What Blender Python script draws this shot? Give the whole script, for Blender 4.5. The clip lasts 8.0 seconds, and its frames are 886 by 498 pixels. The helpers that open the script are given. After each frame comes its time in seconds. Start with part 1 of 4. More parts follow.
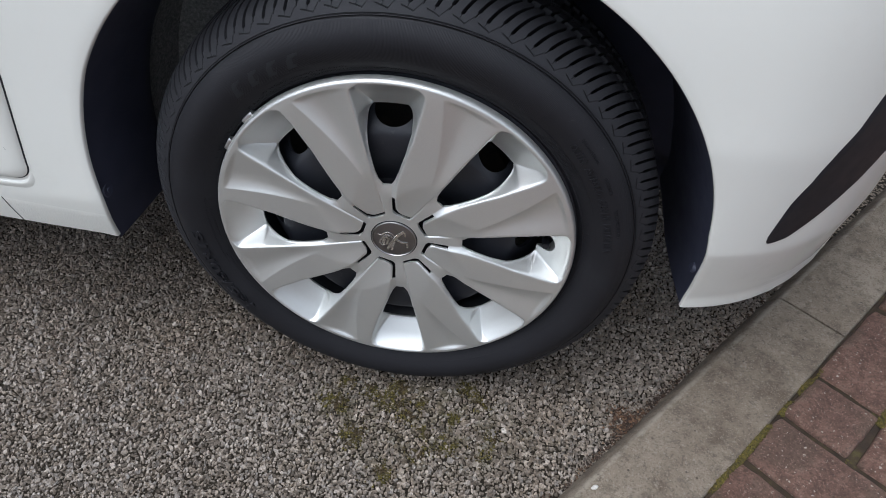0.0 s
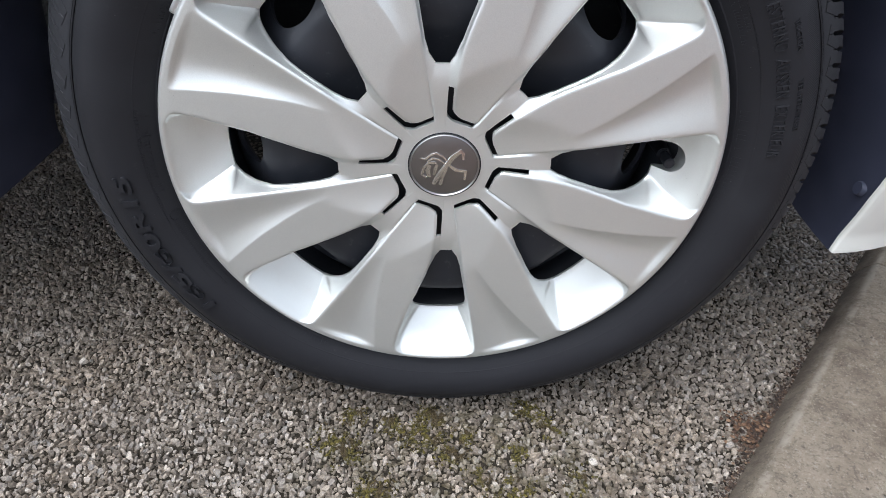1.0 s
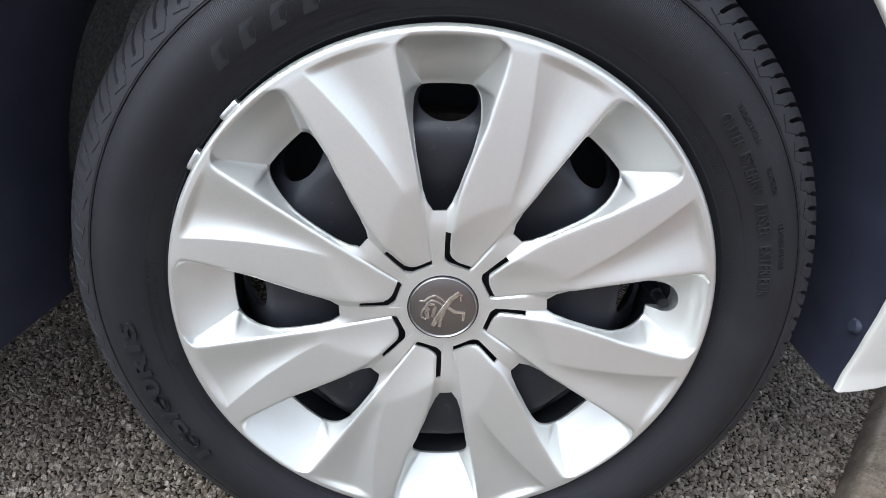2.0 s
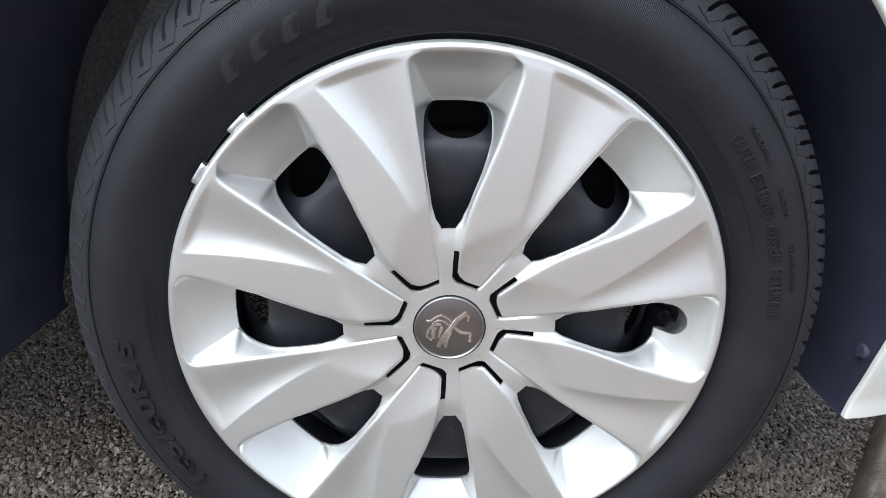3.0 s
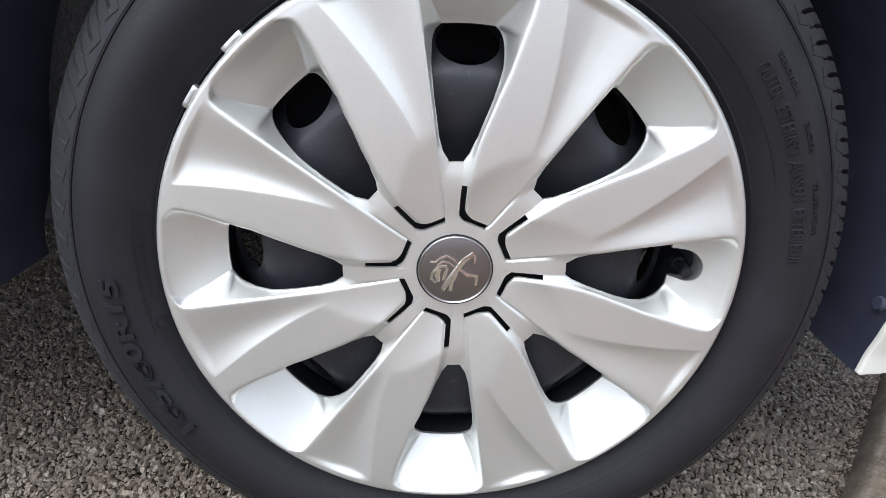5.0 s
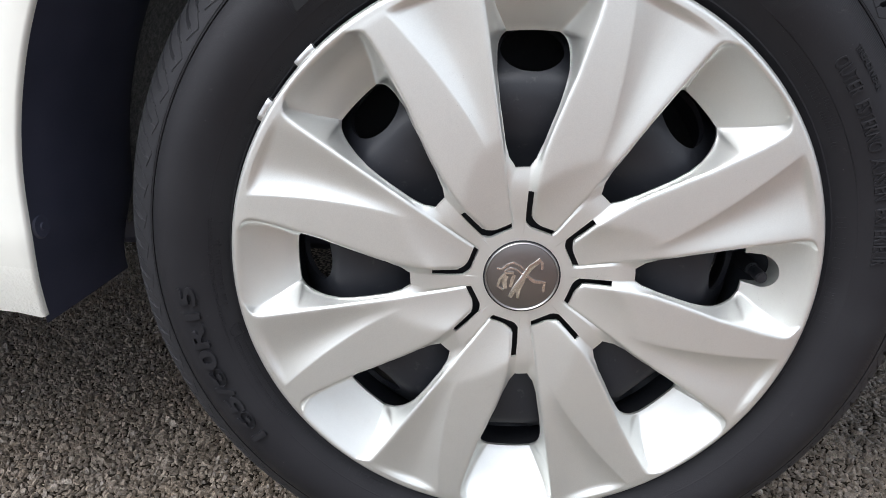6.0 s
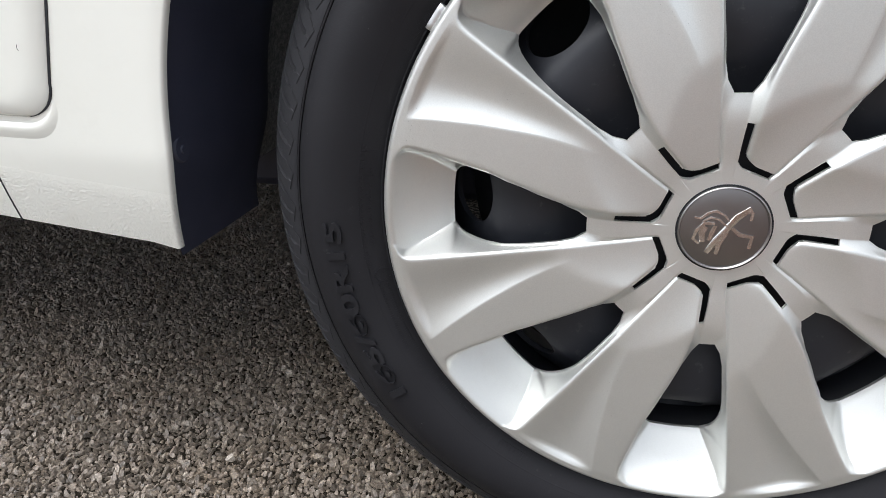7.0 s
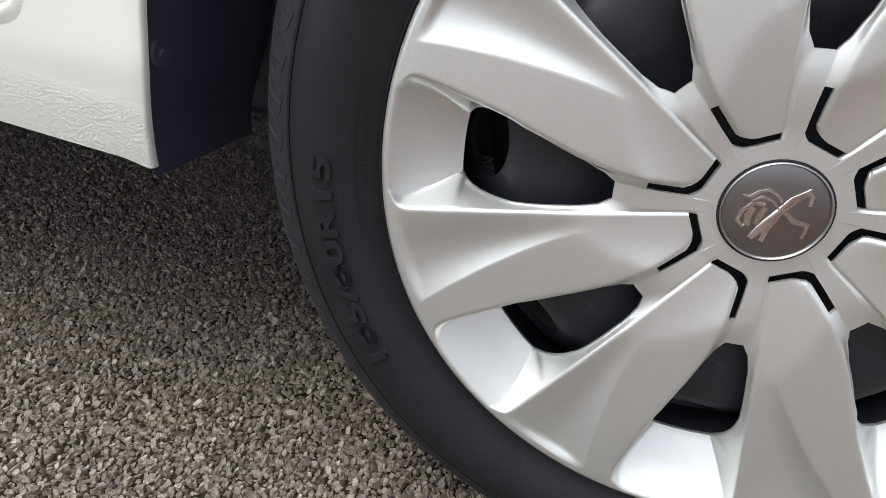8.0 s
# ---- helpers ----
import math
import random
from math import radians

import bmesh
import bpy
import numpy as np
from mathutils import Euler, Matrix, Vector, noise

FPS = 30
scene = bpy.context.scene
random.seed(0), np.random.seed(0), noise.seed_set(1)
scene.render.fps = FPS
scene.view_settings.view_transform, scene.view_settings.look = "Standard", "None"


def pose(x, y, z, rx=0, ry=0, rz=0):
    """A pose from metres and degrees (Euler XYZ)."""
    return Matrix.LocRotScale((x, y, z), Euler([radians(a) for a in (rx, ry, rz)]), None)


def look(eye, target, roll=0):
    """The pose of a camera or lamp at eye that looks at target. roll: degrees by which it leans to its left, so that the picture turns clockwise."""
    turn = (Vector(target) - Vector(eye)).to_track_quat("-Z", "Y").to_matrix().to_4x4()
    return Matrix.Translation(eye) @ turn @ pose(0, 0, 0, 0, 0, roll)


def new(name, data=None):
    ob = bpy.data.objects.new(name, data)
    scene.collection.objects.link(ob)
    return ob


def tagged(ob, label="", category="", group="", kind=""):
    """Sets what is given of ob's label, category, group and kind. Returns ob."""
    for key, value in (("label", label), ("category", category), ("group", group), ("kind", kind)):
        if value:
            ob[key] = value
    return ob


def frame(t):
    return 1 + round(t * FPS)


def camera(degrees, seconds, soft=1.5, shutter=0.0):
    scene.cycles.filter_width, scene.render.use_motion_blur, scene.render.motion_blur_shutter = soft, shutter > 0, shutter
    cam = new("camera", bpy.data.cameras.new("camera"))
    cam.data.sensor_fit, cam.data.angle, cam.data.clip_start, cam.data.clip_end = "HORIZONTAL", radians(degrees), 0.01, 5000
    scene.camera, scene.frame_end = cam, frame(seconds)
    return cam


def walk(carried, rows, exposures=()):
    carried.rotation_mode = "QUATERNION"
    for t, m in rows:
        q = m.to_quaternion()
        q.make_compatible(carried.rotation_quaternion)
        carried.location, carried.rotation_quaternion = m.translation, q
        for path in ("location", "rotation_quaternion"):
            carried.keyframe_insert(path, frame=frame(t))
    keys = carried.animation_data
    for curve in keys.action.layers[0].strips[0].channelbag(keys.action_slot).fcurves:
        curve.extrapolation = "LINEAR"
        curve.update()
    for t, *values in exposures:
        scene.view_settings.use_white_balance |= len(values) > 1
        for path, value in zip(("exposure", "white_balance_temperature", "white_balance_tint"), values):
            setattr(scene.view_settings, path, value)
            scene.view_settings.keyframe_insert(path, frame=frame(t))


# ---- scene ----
# ---- camera ----
cam = camera(68.44, 8.0, soft=0.8)
# seconds, x, y, z, yaw, pitch, lean to the right
ROWS = [
    (0.0, 0.1223, -0.5366, 0.7863, 7.06, -43.60, -1.14),
    (0.1, 0.0939, -0.4919, 0.7334, 6.11, -42.69, 0.07),
    (0.2, 0.0674, -0.4540, 0.6859, 4.29, -42.07, -0.31),
    (0.3, 0.0484, -0.4304, 0.6431, 4.06, -41.68, 0.46),
    (0.4, 0.0211, -0.4158, 0.6029, -0.45, -41.82, -1.99),
    (0.5, 0.0148, -0.4045, 0.5724, -2.17, -42.78, -2.58),
    (0.6, 0.0035, -0.4024, 0.5472, -2.96, -39.69, -3.03),
    (0.8, 0.0022, -0.4126, 0.5160, -1.59, -37.55, -2.14),
    (1.0, -0.0145, -0.4200, 0.5265, -2.29, -37.63, -2.98),
    (1.2, -0.0049, -0.4290, 0.5169, -0.72, -34.09, -0.51),
    (1.3, -0.0034, -0.4431, 0.5041, -0.28, -28.33, -0.53),
    (1.5, -0.0106, -0.4361, 0.5265, -1.13, -26.69, -1.44),
    (2.0, -0.0107, -0.4311, 0.5267, -1.26, -24.58, -1.77),
    (3.5, -0.0293, -0.4234, 0.5120, -2.76, -21.90, -3.34),
    (4.0, -0.0283, -0.4219, 0.5069, -2.51, -21.38, -4.24),
    (4.5, -0.0386, -0.4102, 0.5058, -3.92, -24.27, -4.95),
    (4.7, -0.0369, -0.4114, 0.4878, -4.07, -23.89, -4.51),
    (5.8, -0.0306, -0.4274, 0.4669, -0.36, -21.67, -1.07),
    (6.0, -0.0444, -0.4216, 0.4649, 1.50, -21.35, -1.37),
    (6.2, -0.0559, -0.3872, 0.4595, 6.18, -23.88, -1.83),
    (6.3, -0.0703, -0.3824, 0.4522, 8.63, -23.89, -0.91),
    (6.5, -0.0959, -0.3797, 0.4396, 8.58, -23.41, -1.77),
    (6.8, -0.1032, -0.3738, 0.4369, 8.95, -25.33, -1.57),
    (7.0, -0.1055, -0.3774, 0.4231, 9.04, -24.06, -1.32),
    (7.5, -0.1049, -0.3788, 0.4238, 8.86, -25.32, -2.04),
    (7.7, -0.1009, -0.3767, 0.4299, 9.44, -27.48, -1.69),
    (7.8, -0.1036, -0.3771, 0.4243, 9.04, -27.27, -1.98),
    (7.9, -0.1078, -0.3673, 0.4141, 8.59, -27.04, -3.27),
    (8.0, -0.1022, -0.3308, 0.3944, 10.43, -27.07, -7.24),
]
EXPOSURES = [(0.0, 0.64, 5750, 10), (0.6, 1.29, 5800, 9.5), (1.1, 1.36, 5780, 9), (1.5, 1.52, 5750, 8.5), (3.5, 1.58, 5800, 9.5), (5.8, 1.46, 6040, 10.5), (6.6, 1.21, 6160, 10), (8.0, 1.13, 6160, 10)]
walk(cam, [(t, pose(x, y, z, 90 + pitch, 0, yaw) @ pose(0, 0, 0, 0, 0, -lean)) for t, x, y, z, yaw, pitch, lean in ROWS], EXPOSURES)

# ---- light: an overcast sky and a wide, weak sun ----
world = bpy.data.worlds.new("overcast_sky")
scene.world = world
world.use_nodes = True
wn, wl = world.node_tree.nodes, world.node_tree.links
sky = wn.new("ShaderNodeTexSky")
sky.sky_type, sky.sun_disc = "NISHITA", False
sky.sun_elevation, sky.sun_rotation = radians(66), radians(236)
sky.air_density, sky.dust_density = 1.0, 4.0
grey = wn.new("ShaderNodeHueSaturation")
grey.inputs["Saturation"].default_value = 0.22
wl.new(sky.outputs["Color"], grey.inputs["Color"])
wl.new(grey.outputs["Color"], wn["Background"].inputs["Color"])
wn["Background"].inputs["Strength"].default_value = 0.12

sun = new("sun", bpy.data.lights.new("sun", "SUN"))
sun.data.energy, sun.data.angle, sun.data.color = 1.4, radians(64), (1.0, 0.97, 0.93)
sun.matrix_world = look((-0.85, -0.57, 2.3), (0, 0, 0))

# ---- materials ----
class Mat:
    """A node material with short ways to add nodes."""

    def __init__(self, name, rough=0.5, metal=0.0, colour=(0.5, 0.5, 0.5)):
        self.m = bpy.data.materials.new(name)
        self.m.use_nodes = True
        self.n, self.l = self.m.node_tree.nodes, self.m.node_tree.links
        self.b = self.n["Principled BSDF"]
        self.b.inputs["Roughness"].default_value = rough
        self.b.inputs["Metallic"].default_value = metal
        self.b.inputs["Base Color"].default_value = (*colour, 1)

    def put(self, socket, value):
        if isinstance(value, bpy.types.NodeSocket):
            self.l.new(value, socket)
        elif isinstance(value, tuple) and len(value) == 3 and socket.type == "RGBA":
            socket.default_value = (*value, 1)
        else:
            socket.default_value = value

    def coord(self, kind="Object"):
        return self.n.new("ShaderNodeTexCoord").outputs[kind]

    def noise(self, scale, detail=4.0, rough=0.55, vec=None):
        t = self.n.new("ShaderNodeTexNoise")
        self.l.new(vec or self.coord(), t.inputs["Vector"])
        t.inputs["Scale"].default_value, t.inputs["Detail"].default_value, t.inputs["Roughness"].default_value = scale, detail, rough
        return t.outputs["Fac"]

    def voronoi(self, scale, feature="F1", out="Distance", vec=None, rand=1.0):
        t = self.n.new("ShaderNodeTexVoronoi")
        t.feature = feature
        self.l.new(vec or self.coord(), t.inputs["Vector"])
        t.inputs["Scale"].default_value = scale
        t.inputs["Randomness"].default_value = rand
        return t.outputs[out]

    def ramp(self, fac, *stops):
        r = self.n.new("ShaderNodeValToRGB")
        e = r.color_ramp.elements
        while len(e) < len(stops):
            e.new(0.5)
        for el, (p, c) in zip(e, stops):
            el.position = p
            el.color = (*c, 1) if isinstance(c, tuple) else (c, c, c, 1)
        self.put(r.inputs["Fac"], fac)
        return r.outputs["Color"]

    def math(self, op, a, b=0.0, c=None, clamp=False):
        t = self.n.new("ShaderNodeMath")
        t.operation, t.use_clamp = op, clamp
        self.put(t.inputs[0], a)
        self.put(t.inputs[1], b)
        if c is not None:
            self.put(t.inputs[2], c)
        return t.outputs[0]

    def mix(self, fac, a, b, how="MIX"):
        t = self.n.new("ShaderNodeMix")
        t.data_type, t.blend_type = "RGBA", how
        self.put(t.inputs[0], fac)
        self.put(t.inputs[6], a)
        self.put(t.inputs[7], b)
        return t.outputs[2]

    def smooth(self, v, lo, hi, a=0.0, b=1.0):
        t = self.n.new("ShaderNodeMapRange")
        t.interpolation_type = "SMOOTHSTEP"
        self.put(t.inputs["Value"], v)
        for k, x in (("From Min", lo), ("From Max", hi), ("To Min", a), ("To Max", b)):
            self.put(t.inputs[k], x)
        return t.outputs[0]

    def xyz(self, vec=None):
        t = self.n.new("ShaderNodeSeparateXYZ")
        self.l.new(vec or self.coord(), t.inputs[0])
        return t.outputs[0], t.outputs[1], t.outputs[2]

    def colour(self, c):
        self.put(self.b.inputs["Base Color"], c)
        return self

    def rough(self, c):
        self.put(self.b.inputs["Roughness"], c)
        return self

    def bump(self, height, strength=0.5, distance=0.001):
        t = self.n.new("ShaderNodeBump")
        self.put(t.inputs["Height"], height)
        t.inputs["Strength"].default_value, t.inputs["Distance"].default_value = strength, distance
        old = self.b.inputs["Normal"].links
        if old:
            self.l.new(old[0].from_socket, t.inputs["Normal"])
        self.l.new(t.outputs[0], self.b.inputs["Normal"])
        return self


def silver_paint():
    m = Mat("silver_lacquer", 0.47, 0.82, (0.7, 0.7, 0.68))
    flake = m.noise(2600, 2)
    sparkle = m.noise(1500, 1)
    dust = m.smooth(m.noise(60, 6, 0.7), 0.56, 0.78)
    c = m.ramp(m.noise(14, 5), (0.3, (0.700, 0.708, 0.682)), (0.7, (0.732, 0.740, 0.714)))
    c = m.mix(0.16, c, m.ramp(sparkle, (0.35, 0.82), (0.65, 1.16)), "MULTIPLY")
    c = m.mix(m.math("MULTIPLY", dust, 0.12), c, (0.50, 0.48, 0.43))
    speck = m.math("MULTIPLY", m.smooth(m.voronoi(520), 0.05, 0.11, 1.0, 0.0), m.smooth(m.noise(30, 3), 0.60, 0.70))
    m.colour(m.mix(m.math("MULTIPLY", speck, 0.8), c, (0.06, 0.05, 0.04)))
    m.rough(m.math("ADD", m.math("MULTIPLY", dust, 0.06), m.math("MULTIPLY_ADD", flake, 0.08, 0.39)))
    m.bump(flake, 0.06, 0.0002)
    return m.m


def rubber():
    """Tyre rubber with fine ribs, rings and the zigzag mould marks of the shoulder."""
    m = Mat("tyre_rubber", 0.62, 0.0, (0.028, 0.028, 0.031))
    m.b.inputs["Specular IOR Level"].default_value = 0.28
    x, y, z = m.xyz()
    r = m.math("SQRT", m.math("ADD", m.math("MULTIPLY", x, x), m.math("MULTIPLY", z, z)))
    turn = m.math("DIVIDE", m.math("ARCTAN2", z, x), 2 * math.pi)
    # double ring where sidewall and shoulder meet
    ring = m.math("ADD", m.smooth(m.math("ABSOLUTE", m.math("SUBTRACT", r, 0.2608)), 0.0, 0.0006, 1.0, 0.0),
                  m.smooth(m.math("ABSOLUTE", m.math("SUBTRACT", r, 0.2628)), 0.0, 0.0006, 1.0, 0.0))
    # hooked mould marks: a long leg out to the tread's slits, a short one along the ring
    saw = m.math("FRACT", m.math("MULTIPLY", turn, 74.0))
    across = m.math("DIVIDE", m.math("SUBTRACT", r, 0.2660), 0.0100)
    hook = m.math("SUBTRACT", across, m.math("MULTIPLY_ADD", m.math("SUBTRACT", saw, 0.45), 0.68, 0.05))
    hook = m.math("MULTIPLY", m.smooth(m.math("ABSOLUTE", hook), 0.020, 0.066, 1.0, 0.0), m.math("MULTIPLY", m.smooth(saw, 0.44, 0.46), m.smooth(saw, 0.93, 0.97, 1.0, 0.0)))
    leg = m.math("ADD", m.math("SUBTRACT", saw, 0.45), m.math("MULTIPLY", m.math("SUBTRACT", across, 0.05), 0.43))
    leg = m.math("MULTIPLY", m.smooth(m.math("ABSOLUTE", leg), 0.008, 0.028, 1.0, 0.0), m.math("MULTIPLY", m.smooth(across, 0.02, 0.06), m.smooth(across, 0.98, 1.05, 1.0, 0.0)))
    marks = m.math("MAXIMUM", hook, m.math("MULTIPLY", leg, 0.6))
    # fine serration bands on the upper sidewall
    ribs = m.math("SINE", m.math("MULTIPLY", turn, 2 * math.pi * 1250))
    crown = m.math("MULTIPLY", m.smooth(turn, 0.140, 0.143), m.smooth(turn, 0.365, 0.37, 1.0, 0.0))
    flank = m.math("MULTIPLY", m.smooth(turn, -0.06, -0.055), m.smooth(turn, 0.140, 0.143, 1.0, 0.0))
    low_edge = m.math("MULTIPLY_ADD", flank, 0.0265, 0.2225)
    rise = m.smooth(m.math("SUBTRACT", r, low_edge), 0.0, 0.001)
    band = m.math("MULTIPLY", m.math("MULTIPLY", rise, m.smooth(r, 0.2580, 0.2590, 1.0, 0.0)), m.math("ADD", crown, flank))
    fine = m.noise(900, 3)
    soil = m.smooth(m.noise(26, 6, 0.65), 0.45, 0.8)
    dusty = m.math("MULTIPLY", soil, m.smooth(r, 0.258, 0.285, 0.40, 0.30))
    base = m.mix(dusty, (0.0125, 0.0124, 0.0148), (0.0240, 0.0238, 0.0265))
    base = m.mix(m.math("MULTIPLY", m.smooth(r, 0.261, 0.267), 0.6), base, (0.0310, 0.0314, 0.0350))
    # near-black mixed into rings and marks paints in their grooves' shade
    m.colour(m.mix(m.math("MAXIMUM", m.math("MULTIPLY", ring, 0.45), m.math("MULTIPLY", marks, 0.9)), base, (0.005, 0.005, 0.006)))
    base_colour = m.b.inputs["Base Color"].links[0].from_socket
    grit = m.math("MULTIPLY", m.smooth(m.voronoi(240), 0.06, 0.12, 1.0, 0.0), m.smooth(m.noise(75, 3), 0.62, 0.70))
    scuff = m.math("MULTIPLY", m.smooth(m.noise(130, 6, 0.75), 0.60, 0.75), m.smooth(m.noise(17, 3), 0.48, 0.66))
    m.colour(m.mix(m.math("MAXIMUM", m.math("MULTIPLY", grit, 0.7), m.math("MULTIPLY", scuff, 0.35)), base_colour, (0.10, 0.097, 0.094)))
    m.rough(m.math("MULTIPLY_ADD", soil, 0.2, 0.6))
    m.bump(m.noise(120, 5, 0.7), 0.3, 0.0006)
    m.bump(fine, 0.35, 0.0003)
    m.bump(m.math("MULTIPLY", m.math("ADD", ring, m.math("MULTIPLY", marks, 0.6)), -1.0), 1.0, 0.0018)
    m.bump(m.smooth(m.math("ABSOLUTE", m.math("SUBTRACT", r, 0.2207)), 0.0, 0.0007, 1.0, 0.0), 0.25, 0.0005)
    m.bump(m.math("MULTIPLY", ribs, band), 0.35, 0.0003)
    return m.m


def plain_black(name, value=0.02, rough=0.5, spots=0.0, blue=1.15):
    m = Mat(name, rough, 0.0)
    c = m.ramp(m.noise(35, 5), (0.3, (value * 0.75, value * 0.85, value * blue)), (0.75, (value * 1.2, value * 1.3, value * blue * 1.45)))
    if spots:
        c = m.mix(m.math("MULTIPLY", m.smooth(m.noise(140, 5, 0.7), 0.6, 0.72), spots), c, (0.2, 0.19, 0.17))
    m.colour(c)
    m.rough(m.math("MULTIPLY_ADD", m.noise(70, 4), 0.25, rough - 0.12))
    m.bump(m.noise(600, 3), 0.15, 0.0004)
    return m.m


def white_paint():
    """White lacquer, with a pebbled stone-guard coat low down on the sill."""
    m = Mat("white_car_paint", 0.22, 0.0, (0.80, 0.80, 0.765))
    x, y, z = m.xyz()
    low = m.math("MULTIPLY", m.smooth(m.math("MULTIPLY_ADD", x, 0.095, z), 0.236, 0.252, 1.0, 0.0), m.smooth(x, -0.2, -0.1, 1.0, 0.0))
    dirt = m.math("MULTIPLY", m.smooth(m.noise(22, 7, 0.7), 0.5, 0.8), m.smooth(z, 0.16, 0.42, 0.16, 0.04))
    m.colour(m.mix(dirt, m.ramp(m.noise(3, 3), (0.3, (0.79, 0.79, 0.725)), (0.7, (0.82, 0.82, 0.76))), (0.42, 0.38, 0.31)))
    m.rough(m.math("MULTIPLY_ADD", low, 0.2, 0.2))
    wide = m.n.new("ShaderNodeMapping")
    wide.inputs["Scale"].default_value = (0.85, 1.0, 1.0)
    m.l.new(m.coord(), wide.inputs["Vector"])
    m.bump(m.math("MULTIPLY", m.noise(520, 3, 0.55, vec=wide.outputs[0]), low), 0.55, 0.0017)
    m.bump(m.noise(180, 2), 0.02, 0.0005)
    m.b.inputs["Coat Weight"].default_value = 0.5
    m.b.inputs["Coat Roughness"].default_value = 0.06
    return m.m


def asphalt_chips():
    m = Mat("asphalt_chippings", 0.45)
    m.b.inputs["Specular IOR Level"].default_value = 0.8
    isl = m.n.new("ShaderNodeNewGeometry").outputs["Random Per Island"]
    stone = m.ramp(isl, (0.0, (0.092, 0.075, 0.059)), (0.3, (0.165, 0.136, 0.107)), (0.7, (0.222, 0.184, 0.146)), (0.95, (0.282, 0.236, 0.188)), (0.985, (0.306, 0.262, 0.213)), (1.0, (0.370, 0.335, 0.290)))
    grain = m.noise(900, 5, 0.7)
    stone = m.mix(0.6, stone, m.ramp(grain, (0.36, 0.40), (0.5, 0.97), (0.64, 1.75)), "MULTIPLY")
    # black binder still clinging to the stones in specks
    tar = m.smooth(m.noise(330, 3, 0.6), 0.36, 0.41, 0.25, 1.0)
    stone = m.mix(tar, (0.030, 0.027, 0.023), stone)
    x, y, z = m.xyz()
    # brown stains and paler, dustier stretches
    stain = m.smooth(m.noise(7.0, 6, 0.62), 0.42, 0.66)
    stone = m.mix(m.math("MULTIPLY", stain, 0.45), stone, m.mix(1.0, stone, (0.80, 0.73, 0.64), "MULTIPLY"))
    pale = m.smooth(m.noise(3.1, 5, 0.6), 0.46, 0.68)
    stone = m.mix(m.math("MULTIPLY", pale, 0.3), stone, m.mix(1.0, stone, (1.25, 1.22, 1.15), "MULTIPLY"))
    # thin moss film beside the tyre
    dx = m.math("DIVIDE", m.math("SUBTRACT", x, 0.03), 0.19)
    dy = m.math("DIVIDE", m.math("ADD", y, 0.065), 0.085)
    spot = m.smooth(m.math("ADD", m.math("MULTIPLY", dx, dx), m.math("MULTIPLY", dy, dy)), 0.2, 1.1, 1.0, 0.0)
    film = m.math("MULTIPLY", spot, m.smooth(m.noise(42, 4, 0.6), 0.46, 0.60))
    m.colour(m.mix(m.math("MULTIPLY", film, 0.55), stone, (0.075, 0.062, 0.026)))
    m.rough(m.math("MULTIPLY_ADD", grain, 0.3, 0.21))
    m.bump(m.noise(600, 4, 0.65), 0.8, 0.0013)
    return m.m


def asphalt_bed():
    m = Mat("asphalt_binder", 0.9)
    m.b.inputs["Specular IOR Level"].default_value = 0.12
    v = m.voronoi(170)
    c = m.ramp(m.noise(400, 5), (0.3, (0.012, 0.010, 0.007)), (0.7, (0.032, 0.026, 0.019)))
    x, y, z = m.xyz()
    # past the near strip the chippings are in the surface itself
    far = m.math("MAXIMUM", m.smooth(m.math("ABSOLUTE", m.math("SUBTRACT", y, 0.065)), 0.365, 0.39), m.smooth(m.math("ABSOLUTE", m.math("ADD", x, 0.115)), 0.72, 0.74))
    c = m.mix(m.math("MULTIPLY", m.smooth(v, 0.35, 0.6, 0.9, 0.0), far), c, m.ramp(m.voronoi(170, out="Color"), (0.0, (0.150, 0.124, 0.098)), (1.0, (0.290, 0.242, 0.194))))
    m.colour(c)
    m.bump(v, 0.8, -0.003)
    return m.m


